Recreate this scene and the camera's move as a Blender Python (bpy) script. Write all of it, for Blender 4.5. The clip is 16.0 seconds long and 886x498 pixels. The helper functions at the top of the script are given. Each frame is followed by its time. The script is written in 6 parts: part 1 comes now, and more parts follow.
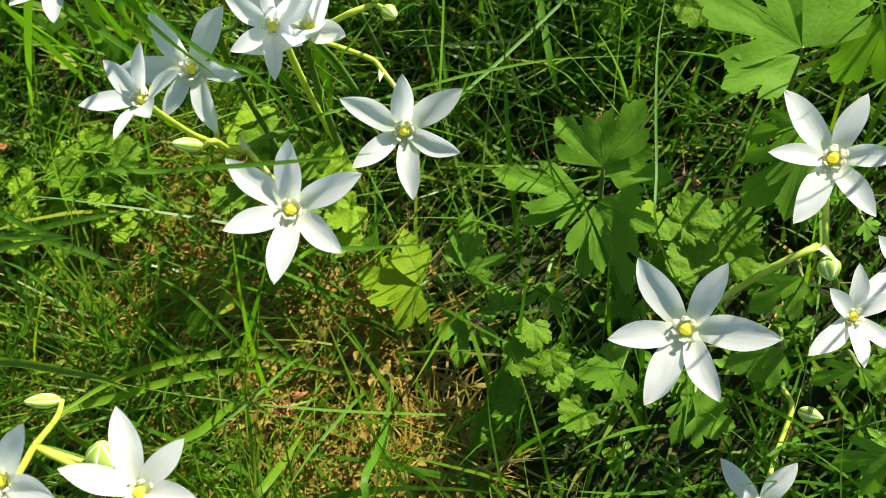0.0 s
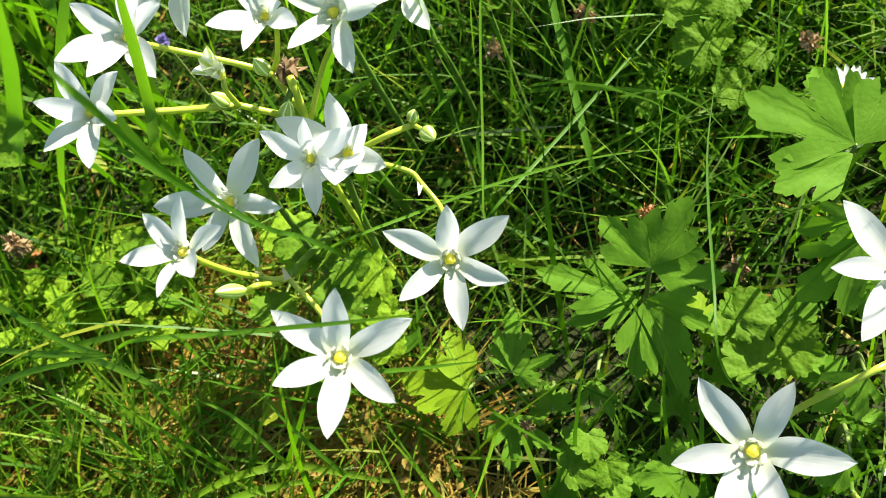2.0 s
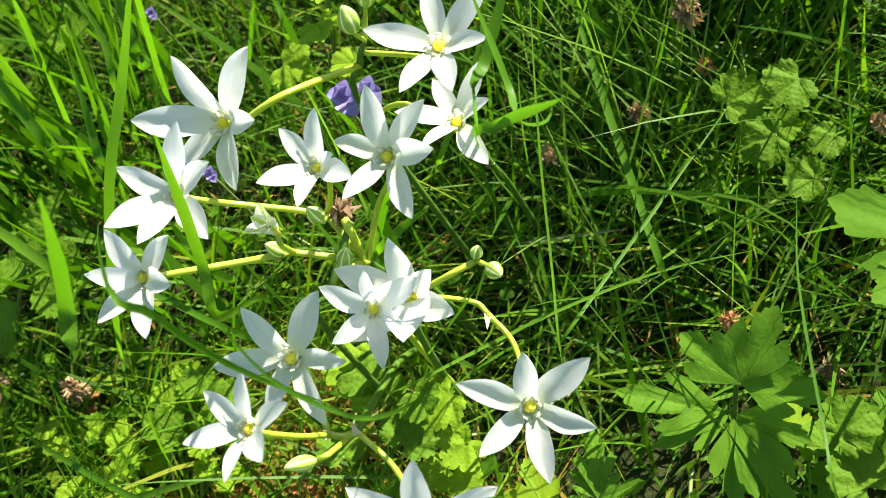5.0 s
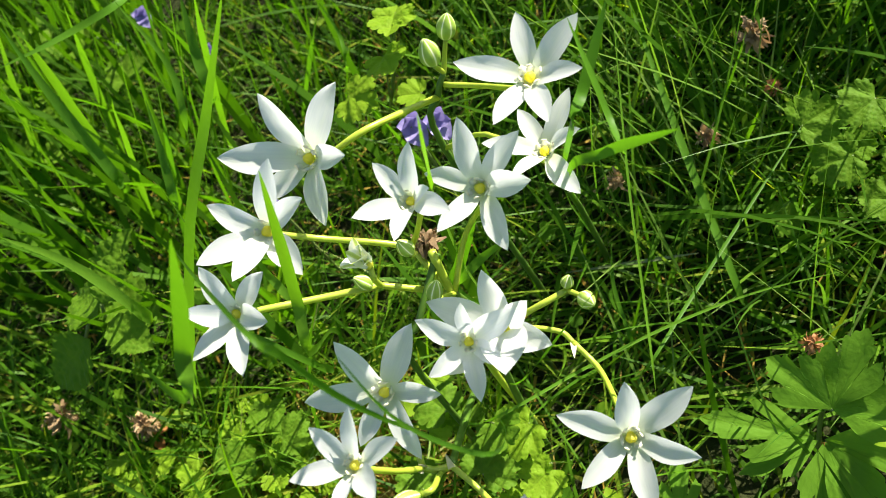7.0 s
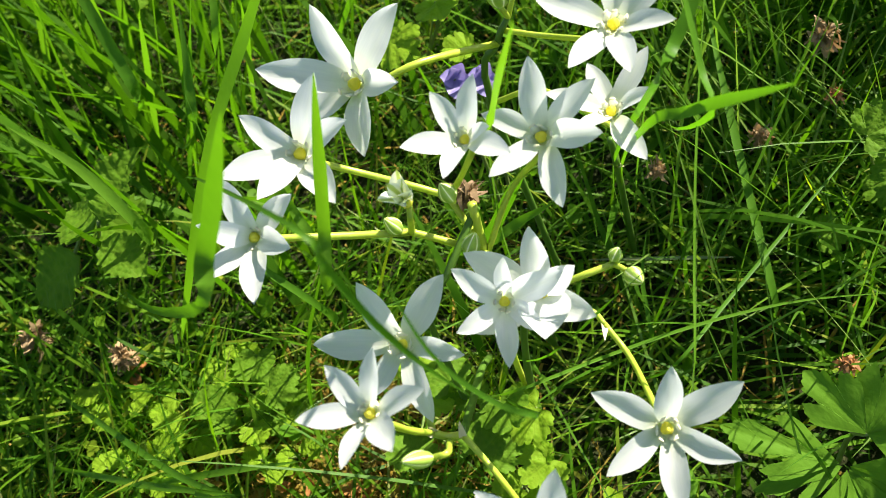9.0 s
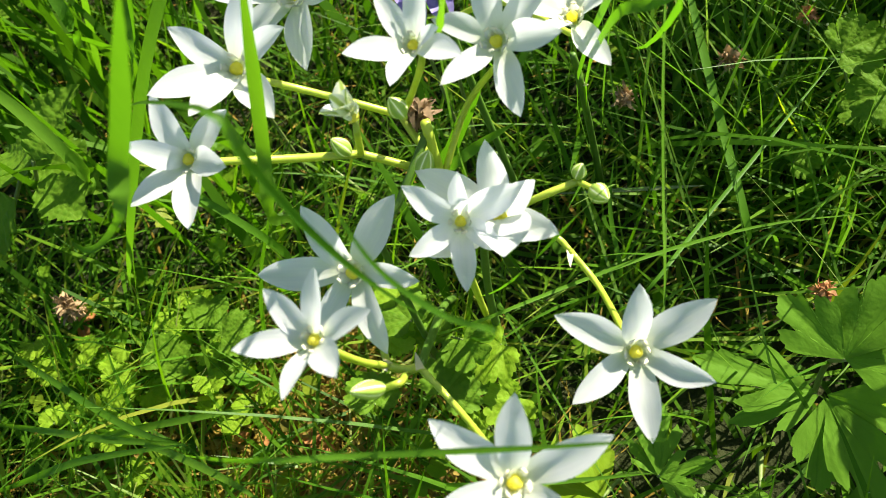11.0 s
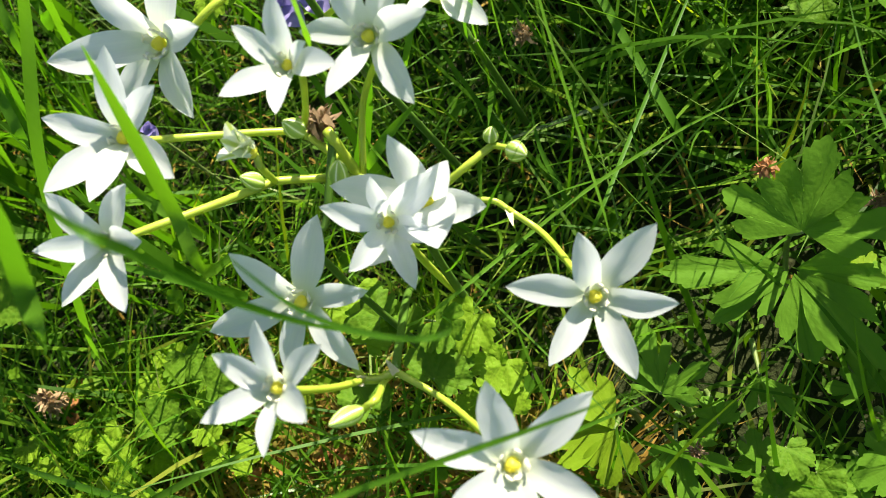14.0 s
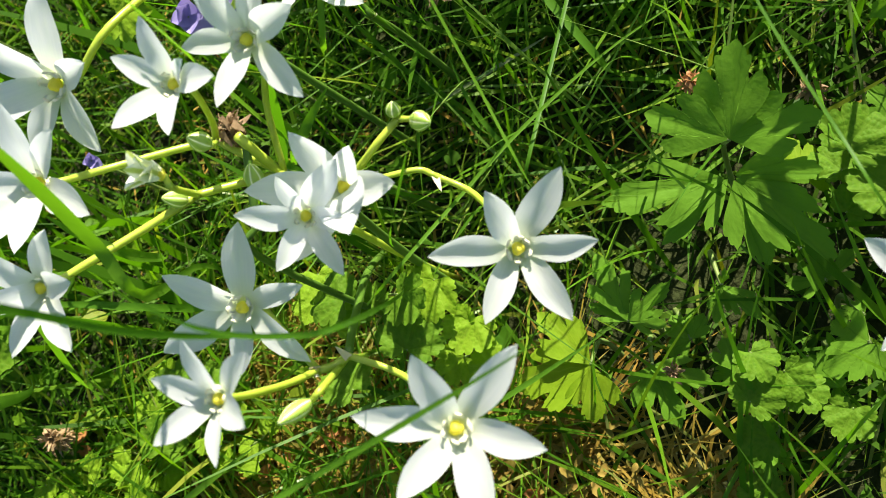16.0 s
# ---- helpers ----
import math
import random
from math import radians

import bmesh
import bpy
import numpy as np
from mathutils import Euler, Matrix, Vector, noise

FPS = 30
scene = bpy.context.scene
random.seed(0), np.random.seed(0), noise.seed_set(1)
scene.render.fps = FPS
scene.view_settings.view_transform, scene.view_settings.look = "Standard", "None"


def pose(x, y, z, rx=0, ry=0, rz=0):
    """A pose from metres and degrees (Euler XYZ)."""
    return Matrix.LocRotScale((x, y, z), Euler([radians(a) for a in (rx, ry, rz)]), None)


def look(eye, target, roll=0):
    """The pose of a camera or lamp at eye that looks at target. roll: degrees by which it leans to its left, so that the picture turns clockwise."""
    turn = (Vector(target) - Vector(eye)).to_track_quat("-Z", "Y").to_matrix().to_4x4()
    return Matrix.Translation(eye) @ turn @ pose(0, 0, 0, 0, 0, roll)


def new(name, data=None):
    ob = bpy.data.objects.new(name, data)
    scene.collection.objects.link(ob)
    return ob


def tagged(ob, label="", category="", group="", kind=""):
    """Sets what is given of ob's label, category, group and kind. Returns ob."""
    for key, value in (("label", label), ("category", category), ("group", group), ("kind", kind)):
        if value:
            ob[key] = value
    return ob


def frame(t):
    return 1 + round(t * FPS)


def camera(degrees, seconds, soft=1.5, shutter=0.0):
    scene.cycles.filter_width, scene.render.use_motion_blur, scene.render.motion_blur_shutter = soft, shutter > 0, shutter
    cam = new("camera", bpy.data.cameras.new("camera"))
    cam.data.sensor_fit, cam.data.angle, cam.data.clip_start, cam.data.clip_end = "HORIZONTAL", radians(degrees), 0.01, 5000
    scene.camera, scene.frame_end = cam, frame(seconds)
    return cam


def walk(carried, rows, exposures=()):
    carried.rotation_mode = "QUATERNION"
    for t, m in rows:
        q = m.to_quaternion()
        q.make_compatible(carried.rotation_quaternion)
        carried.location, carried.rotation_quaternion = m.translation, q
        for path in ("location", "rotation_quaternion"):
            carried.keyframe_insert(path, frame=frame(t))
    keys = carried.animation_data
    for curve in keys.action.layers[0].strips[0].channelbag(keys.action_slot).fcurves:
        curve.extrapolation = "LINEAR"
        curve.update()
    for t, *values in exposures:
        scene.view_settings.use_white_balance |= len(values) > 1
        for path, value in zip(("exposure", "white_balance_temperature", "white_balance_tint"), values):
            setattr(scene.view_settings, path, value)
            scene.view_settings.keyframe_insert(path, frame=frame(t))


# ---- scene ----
cam = camera(50.16, 16.0, soft=0.9)
# seconds, eye in metres, turn in degrees
ROWS = [
    (0.0, 0.0000, 0.0000, 0.3304, 26.79, 11.18, -21.01),
    (0.5, 0.0024, 0.0094, 0.3305, 26.93, 11.84, -21.57),
    (1.0, 0.0027, 0.0167, 0.3327, 27.33, 12.53, -22.04),
    (1.5, 0.0039, 0.0232, 0.3351, 26.77, 13.23, -22.48),
    (2.0, 0.0061, 0.0284, 0.3379, 27.76, 13.77, -22.81),
    (2.5, 0.0088, 0.0332, 0.3363, 27.61, 14.72, -23.47),
    (3.0, 0.0086, 0.0357, 0.3344, 28.06, 15.42, -23.78),
    (3.5, 0.0101, 0.0383, 0.3335, 28.84, 16.10, -24.12),
    (4.0, 0.0114, 0.0438, 0.3330, 29.32, 16.80, -24.51),
    (6.5, 0.0029, 0.0616, 0.3433, 32.81, 20.41, -25.92),
    (7.0, -0.0032, 0.0626, 0.3431, 32.25, 20.36, -25.71),
    (7.5, -0.0108, 0.0649, 0.3394, 32.35, 19.21, -24.11),
    (8.0, -0.0140, 0.0687, 0.3363, 33.97, 17.70, -22.18),
    (8.5, -0.0191, 0.0706, 0.3317, 34.05, 16.40, -20.75),
    (9.0, -0.0223, 0.0714, 0.3253, 34.12, 14.90, -19.15),
    (9.5, -0.0233, 0.0713, 0.3177, 33.87, 14.24, -18.77),
    (10.0, -0.0251, 0.0705, 0.3119, 33.49, 13.53, -18.92),
    (12.5, -0.0168, 0.0747, 0.3045, 27.15, 16.93, -29.15),
    (13.0, -0.0164, 0.0743, 0.3070, 26.09, 18.11, -32.13),
    (13.5, -0.0147, 0.0748, 0.3079, 24.94, 19.61, -35.12),
    (14.0, -0.0107, 0.0757, 0.3055, 23.52, 20.89, -37.81),
    (14.5, -0.0077, 0.0731, 0.3021, 22.32, 22.06, -40.40),
    (15.0, -0.0063, 0.0725, 0.3002, 21.00, 23.23, -43.00),
    (15.5, -0.0011, 0.0706, 0.2973, 18.70, 24.34, -45.75),
    (16.0, 0.0057, 0.0637, 0.3016, 16.46, 25.69, -48.87),
]
EXPOSURES = [(0.0, 1.47), (1.5, 1.71), (4.0, 1.90), (6.5, 1.58), (10.0, 1.62), (12.5, 1.64), (14.0, 1.54), (16.0, 1.53)]
# the lens: focused on the flowers, with the small opening of a phone
cam.data.dof.use_dof = True
cam.data.dof.focus_distance, cam.data.dof.aperture_fstop = 0.272, 27.0
walk(cam, [(t, pose(x, y, z, rx, ry, rz)) for t, x, y, z, rx, ry, rz in ROWS], EXPOSURES)

# ---- light: a low, clear sun and the open sky ----
SUN = Vector((0.765, 0.285, 0.578)).normalized()
world = bpy.data.worlds.new("sky")
scene.world = world
world.use_nodes = True
wn = world.node_tree.nodes
sky = wn.new("ShaderNodeTexSky")
sky.sky_type, sky.sun_disc = "NISHITA", False
sky.sun_elevation = math.asin(SUN.z)
sky.sun_rotation = math.atan2(SUN.x, SUN.y)
wn["Background"].inputs["Strength"].default_value = 0.064
world.node_tree.links.new(sky.outputs[0], wn["Background"].inputs["Color"])
sun_data = bpy.data.lights.new("sun", "SUN")
sun_data.energy, sun_data.angle, sun_data.color = 5.2, radians(0.55), (1.0, 0.935, 0.79)
sun = new("sun", sun_data)
sun.matrix_world = look(SUN * 5, (0, 0, 0))


# ---- materials ----
class Nodes:
    """A node material that is filled step by step."""

    def __init__(self, name):
        self.mat = bpy.data.materials.new(name)
        self.mat.use_nodes = True
        self.tree = self.mat.node_tree
        self.tree.nodes.clear()
        self.out = self.node("ShaderNodeOutputMaterial")

    def node(self, kind, **values):
        n = self.tree.nodes.new(kind)
        for key, value in values.items():
            n.inputs[key.replace("_", " ")].default_value = value
        return n

    def link(self, a, b):
        self.tree.links.new(a, b)

    def math(self, op, a, b=0.0, clamp=False):
        n = self.tree.nodes.new("ShaderNodeMath")
        n.operation, n.use_clamp = op, clamp
        for i, v in enumerate((a, b)):
            if isinstance(v, (int, float)):
                n.inputs[i].default_value = v
            else:
                self.link(v, n.inputs[i])
        return n.outputs[0]

    def ramp(self, fac, stops):
        n = self.tree.nodes.new("ShaderNodeValToRGB")
        while len(n.color_ramp.elements) < len(stops):
            n.color_ramp.elements.new(0.5)
        for e, (p, c) in zip(n.color_ramp.elements, stops):
            e.position, e.color = p, (*c, 1)
        self.link(fac, n.inputs[0])
        return n.outputs[0]

    def mix(self, fac, a, b, mode="MIX"):
        n = self.tree.nodes.new("ShaderNodeMix")
        n.data_type, n.blend_type = "RGBA", mode
        for i, v in ((0, fac), (6, a), (7, b)):
            if isinstance(v, (int, float)):
                n.inputs[i].default_value = v
            elif isinstance(v, tuple):
                n.inputs[i].default_value = (*v, 1)
            else:
                self.link(v, n.inputs[i])
        return n.outputs[2]

    def noise(self, scale, detail=3.0, coord=None, stretch=None):
        n = self.node("ShaderNodeTexNoise", Scale=scale, Detail=detail)
        if coord is None:
            coord = self.object_coord()
        if stretch:
            m = self.node("ShaderNodeMapping")
            m.inputs["Scale"].default_value = stretch
            self.link(coord, m.inputs[0])
            coord = m.outputs[0]
        self.link(coord, n.inputs["Vector"])
        return n.outputs["Fac"]

    def object_coord(self):
        return self.node("ShaderNodeTexCoord").outputs["Object"]

    def xyz(self):
        n = self.node("ShaderNodeSeparateXYZ")
        self.link(self.object_coord(), n.inputs[0])
        return n.outputs

    def bump(self, height, strength, distance):
        n = self.node("ShaderNodeBump", Strength=strength, Distance=distance)
        self.link(height, n.inputs["Height"])
        return n.outputs[0]

    def leafy(self, colour, rough, trans, glow, normal=None, spec=0.4):
        """A thin leaf or petal: a surface that also lets light through, tinted by glow."""
        p = self.node("ShaderNodeBsdfPrincipled", Roughness=rough)
        p.inputs["Specular IOR Level"].default_value = spec
        tr = self.node("ShaderNodeBsdfTranslucent")
        self.link(colour, p.inputs["Base Color"])
        through_colour = self.mix(1.0, colour, glow, "MULTIPLY")
        self.link(through_colour, tr.inputs["Color"])
        if normal is not None:
            self.link(normal, p.inputs["Normal"])
        ms = self.node("ShaderNodeMixShader", Fac=trans)
        self.link(p.outputs[0], ms.inputs[1])
        self.link(tr.outputs[0], ms.inputs[2])
        self.link(ms.outputs[0], self.out.inputs[0])
        return self.mat

    def plain(self, colour, rough, normal=None, spec=0.4):
        p = self.node("ShaderNodeBsdfPrincipled", Roughness=rough)
        p.inputs["Specular IOR Level"].default_value = spec
        self.link(colour, p.inputs["Base Color"])
        if normal is not None:
            self.link(normal, p.inputs["Normal"])
        self.link(p.outputs[0], self.out.inputs[0])
        return self.mat


def island_or_object(n, island):
    if island:
        return n.node("ShaderNodeNewGeometry").outputs["Random Per Island"]
    return n.node("ShaderNodeObjectInfo").outputs["Random"]


def grass_material(name, stops, island, rough=0.44, trans=0.52, glow=(1.75, 1.9, 0.35), spec=0.08):
    n = Nodes(name)
    c = n.ramp(island_or_object(n, island), stops)
    blotch = n.noise(55.0, 3.0)
    c = n.mix(n.math("MULTIPLY", blotch, 0.45), c, (0.12, 0.235, 0.010))
    fine = n.noise(900.0, 2.0, stretch=(1, 1, 0.15))
    c = n.mix(n.math("MULTIPLY", fine, 0.35), c, (0.045, 0.13, 0.008))
    return n.leafy(c, rough, trans, glow, n.bump(fine, 0.15, 0.0003), spec)


GRASS = [(0.0, (0.018, 0.06, 0.005)), (0.3, (0.036, 0.115, 0.007)), (0.6, (0.078, 0.195, 0.010)), (0.86, (0.14, 0.255, 0.014)), (1.0, (0.27, 0.26, 0.035))]
M_GRASS = grass_material("fine_grass", GRASS, True)
M_TALL = grass_material("tall_grass", [(0.0, (0.012, 0.042, 0.005)), (0.5, (0.022, 0.074, 0.007)), (0.8, (0.037, 0.110, 0.008)), (1.0, (0.085, 0.19, 0.013))], True)
M_LONG = grass_material("long_grass", [(0.0, (0.06, 0.15, 0.014)), (0.5, (0.10, 0.20, 0.025)), (1.0, (0.19, 0.26, 0.07))], True, 0.38, 0.42, (1.4, 1.5, 0.6), 0.2)
M_YOUNG_GRASS = grass_material("young_grass", [(0.0, (0.07, 0.18, 0.008)), (0.6, (0.15, 0.27, 0.012)), (1.0, (0.30, 0.31, 0.03))], True)
M_BLADE = grass_material("grass_blade", [(0.0, (0.045, 0.14, 0.010)), (0.5, (0.072, 0.19, 0.013)), (1.0, (0.125, 0.25, 0.02))], False, 0.44, 0.44, (1.5, 1.65, 0.4), 0.12)
M_CROSS = grass_material("wiry_grass", [(0.0, (0.07, 0.17, 0.010)), (0.5, (0.15, 0.26, 0.014)), (0.85, (0.24, 0.31, 0.03)), (1.0, (0.38, 0.36, 0.14))], True, 0.34, 0.45, (1.6, 1.7, 0.4), 0.2)
M_STRAP = grass_material("strap_leaf", [(0.0, (0.08, 0.17, 0.010)), (1.0, (0.13, 0.22, 0.014))], False, 0.45, 0.45, (1.5, 1.5, 0.4), 0.12)
M_STRAW = grass_material("straw", [(0.0, (0.17, 0.06, 0.014)), (0.4, (0.36, 0.16, 0.035)), (0.75, (0.44, 0.23, 0.05)), (1.0, (0.46, 0.33, 0.10))], True, 0.7, 0.25, (1.3, 1.0, 0.6), 0.15)

M_FLAKE = grass_material("dead_leaf", [(0.0, (0.10, 0.04, 0.015)), (0.5, (0.24, 0.10, 0.03)), (1.0, (0.32, 0.16, 0.05))], True, 0.75, 0.2, (1.3, 1.0, 0.6), 0.15)
M_MOSS = grass_material("moss", [(0.0, (0.012, 0.036, 0.004)), (0.6, (0.026, 0.070, 0.007)), (0.85, (0.06, 0.11, 0.010)), (1.0, (0.15, 0.11, 0.02))], True, 0.7, 0.3, spec=0.1)
M_DRYBLADE = grass_material("dry_blade", [(0.0, (0.17, 0.19, 0.10)), (1.0, (0.25, 0.25, 0.15))], False, 0.6, 0.2, (1.2, 1.1, 0.8), 0.3)


def petal_material():
    n = Nodes("white_petal")
    x, y, z = n.xyz()
    vein = n.noise(5.0, 4.0, stretch=(0.5, 9, 1))
    crease = n.math("SUBTRACT", 1.0, n.math("MULTIPLY", n.math("ABSOLUTE", y), 22.0), True)
    c = n.ramp(vein, [(0.32, (0.765, 0.78, 0.785)), (0.5, (0.80, 0.81, 0.805)), (0.66, (0.83, 0.835, 0.82))])
    c = n.mix(n.math("MULTIPLY", crease, 0.16), c, (0.70, 0.77, 0.62))
    c = n.mix(n.math("MULTIPLY", n.noise(2.4, 3.0), 0.14), c, (0.72, 0.76, 0.80))
    base = n.math("SUBTRACT", 1.0, n.math("DIVIDE", x, 0.44), True)
    base = n.math("POWER", base, 1.3)
    c = n.mix(n.math("MULTIPLY", base, 0.8), c, (0.74, 0.80, 0.40))
    return n.leafy(c, 0.5, 0.56, (0.98, 1.0, 1.02), n.bump(vein, 0.07, 0.008), 0.25)


def leaf_material(name, dark, light, vein_colour, veins, glow=(1.5, 1.6, 0.5), trans=0.40, puckered=0.0):
    """A broad leaf with veins that fan out from its stalk."""
    n = Nodes(name)
    x, y, z = n.xyz()
    angle = n.math("ADD", n.math("ARCTAN2", y, n.math("ADD", x, 0.04)), n.math("MULTIPLY", n.noise(6.0, 2.0), 0.16))
    fan = n.math("ABSOLUTE", n.math("SINE", n.math("MULTIPLY", angle, veins)))
    line = n.math("SUBTRACT", 1.0, n.math("MULTIPLY", fan, 8.0), True)
    blotch = n.noise(3.2, 4.0)
    fine = n.noise(16.0, 3.0)
    c = n.mix(blotch, dark, light)
    c = n.mix(n.math("MULTIPLY", n.node("ShaderNodeObjectInfo").outputs["Random"], 0.45), c, light)
    c = n.mix(n.math("MULTIPLY", fine, 0.2), c, (0.04, 0.12, 0.010))
    twig = n.math("SUBTRACT", 1.0, n.math("MULTIPLY", n.math("ABSOLUTE", n.math("SINE", n.math("MULTIPLY", angle, veins * 3.0))), 4.0), True)
    c = n.mix(n.math("MULTIPLY", line, 0.24), c, vein_colour)
    c = n.mix(n.math("MULTIPLY", twig, 0.10), c, vein_colour)
    high = n.math("SUBTRACT", n.math("MULTIPLY", fine, 0.5), line)
    if puckered:
        cells = n.node("ShaderNodeTexVoronoi", Scale=11.0)
        n.link(n.object_coord(), cells.inputs["Vector"])
        net = n.math("MULTIPLY", cells.outputs["Distance"], 1.6, True)
        c = n.mix(n.math("MULTIPLY", net, 0.35), c, vein_colour)
        high = n.math("SUBTRACT", high, n.math("MULTIPLY", net, puckered * 8))
    return n.leafy(c, 0.58, trans, glow, n.bump(high, 0.16 if puckered else 0.10, 0.005), 0.06)


def tinted(name, a, b, scale, rough, trans=0.0, glow=(1.4, 1.4, 0.8), spec=0.35):
    n = Nodes(name)
    f = n.noise(scale, 4.0)
    c = n.mix(f, a, b)
    nor = n.bump(f, 0.3, 0.0006)
    return n.leafy(c, rough, trans, glow, nor, spec) if trans else n.plain(c, rough, nor, spec)


def bud_material(name, green):
    n = Nodes(name)
    x, y, z = n.xyz()
    a = n.math("ARCTAN2", y, x)
    s = n.math("ABSOLUTE", n.math("SINE", n.math("MULTIPLY", a, 3.0)))
    f = n.math("ADD", s, n.math("MULTIPLY", n.noise(1.5, 2.0), 0.3))
    c = n.ramp(f, [(0.0, (0.90, 0.91, 0.80)), (green - 0.2, (0.85, 0.88, 0.62)), (green, (0.46, 0.56, 0.14)), (1.0, (0.30, 0.44, 0.07))])
    return n.leafy(c, 0.4, 0.3, (1.2, 1.2, 0.8))


def striped_petal_material():
    n = Nodes("striped_petal")
    x, y, z = n.xyz()
    band = n.math("ADD", n.math("MULTIPLY", n.math("ABSOLUTE", y), 9.0), n.math("MULTIPLY", n.noise(6.0, 2.0), 0.3))
    c = n.ramp(band, [(0.0, (0.42, 0.54, 0.10)), (0.42, (0.52, 0.62, 0.18)), (0.58, (0.87, 0.89, 0.76)), (1.0, (0.90, 0.91, 0.86))])
    return n.leafy(c, 0.45, 0.4, (1.1, 1.1, 0.8))


def soil_material():
    n = Nodes("soil")
    co = n.object_coord()
    a, b = n.noise(35.0, 5.0, co), n.noise(260.0, 4.0, co)
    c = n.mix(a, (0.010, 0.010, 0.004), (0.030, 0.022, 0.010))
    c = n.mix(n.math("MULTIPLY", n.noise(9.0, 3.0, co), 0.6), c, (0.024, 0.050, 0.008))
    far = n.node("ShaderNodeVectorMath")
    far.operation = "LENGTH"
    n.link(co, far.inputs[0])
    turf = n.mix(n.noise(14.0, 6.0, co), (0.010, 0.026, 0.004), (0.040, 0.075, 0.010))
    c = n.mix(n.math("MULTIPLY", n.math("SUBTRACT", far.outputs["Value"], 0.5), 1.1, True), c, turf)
    return n.plain(c, 0.95, n.bump(b, 0.8, 0.004), 0.15)


M_PETAL = petal_material()
M_SOIL = soil_material()
M_STEM = tinted("flower_stem", (0.32, 0.44, 0.035), (0.52, 0.60, 0.07), 140.0, 0.34, 0.30, (1.2, 1.2, 0.6), 0.5)
# stem green darkened to stand for the shade low among the blades
M_STEM_SHADED = tinted("shaded_stem", (0.055, 0.13, 0.014), (0.10, 0.19, 0.022), 140.0, 0.42, 0.15, (1.2, 1.2, 0.6), 0.3)
M_FILAMENT = tinted("white_filament", (0.88, 0.89, 0.80), (0.93, 0.93, 0.88), 3.0, 0.5, 0.6, (1, 1, 0.95))
M_ANTHER = tinted("pale_anther", (0.88, 0.82, 0.52), (0.94, 0.91, 0.74), 900.0, 0.7, 0.2, (1, 1, 0.9))
M_OVARY = tinted("yellow_ovary", (0.88, 0.80, 0.06), (0.94, 0.89, 0.15), 4.0, 0.35, 0.5, (1.1, 1.1, 0.7))
M_BUD = bud_material("striped_bud", 0.50)
M_OPENING = striped_petal_material()
M_BUTTERCUP = leaf_material("buttercup_leaf", (0.092, 0.215, 0.016), (0.145, 0.295, 0.022), (0.045, 0.125, 0.010), 3.0, (1.4, 1.45, 0.45), 0.44)
M_YOUNG_LEAF = leaf_material("young_buttercup_leaf", (0.13, 0.24, 0.008), (0.20, 0.30, 0.012), (0.26, 0.34, 0.04), 3.0, (2.0, 1.9, 0.5))
M_IVY = leaf_material("ground_ivy_leaf", (0.042, 0.118, 0.007), (0.094, 0.195, 0.009), (0.14, 0.23, 0.02), 4.5, (1.8, 1.9, 0.5), 0.36, 0.6)
M_YOUNG_IVY = leaf_material("young_ivy_leaf", (0.115, 0.24, 0.008), (0.19, 0.32, 0.012), (0.24, 0.34, 0.03), 4.5, (1.8, 1.9, 0.5), 0.42, 0.6)
M_DEADLEAF = leaf_material("crumpled_leaf", (0.20, 0.07, 0.022), (0.46, 0.20, 0.075), (0.52, 0.30, 0.14), 4.0, (1.3, 0.9, 0.5), 0.30)
M_STALK = tinted("leaf_stalk", (0.10, 0.20, 0.04), (0.20, 0.22, 0.06), 90.0, 0.5, 0.15)
M_BROWN = tinted("withered_brown", (0.07, 0.042, 0.020), (0.36, 0.24, 0.13), 420.0, 0.8, 0.15, (1.2, 1, 0.7))
M_PALE = tinted("withered_pale", (0.24, 0.15, 0.07), (0.42, 0.30, 0.16), 500.0, 0.7, 0.25, (1.2, 1, 0.8))
M_RUST = tinted("rusty_petal", (0.28, 0.10, 0.03), (0.45, 0.24, 0.10), 500.0, 0.75, 0.2, (1.2, 1, 0.7))
M_VIOLET = tinted("violet_petal", (0.17, 0.14, 0.36), (0.34, 0.29, 0.54), 300.0, 0.5, 0.35, (1.1, 1.0, 1.2))
M_DEW = bpy.data.materials.new("dew")
M_DEW.use_nodes = True
dew = M_DEW.node_tree.nodes["Principled BSDF"].inputs
dew["Roughness"].default_value, dew["IOR"].default_value, dew["Transmission Weight"].default_value = 0.04, 1.33, 1.0
M_BRACT = tinted("papery_bract", (0.55, 0.48, 0.30), (0.72, 0.66, 0.5), 300.0, 0.6, 0.35, (1.1, 1, 0.8))


# ---- builders ----
def mesh_of(name, verts, faces, material, smooth=True):
    me = bpy.data.meshes.new(name)
    me.from_pydata([tuple(v) for v in verts], [], faces)
    me.materials.append(material)
    if smooth:
        me.polygons.foreach_set("use_smooth", [True] * len(me.polygons))
    me.update()
    return me


def part(name, me, parent, m=None, label=""):
    """Links a mesh as one part under a thing or under a part."""
    ob = new(name, me)
    ob.parent = parent
    if m is not None:
        ob.matrix_basis = m
    return tagged(ob, label)


def thing(name, at, label, category, group=""):
    ob = new(name)
    ob.location, ob.empty_display_size = at, 0.01
    return tagged(ob, label, category, group)


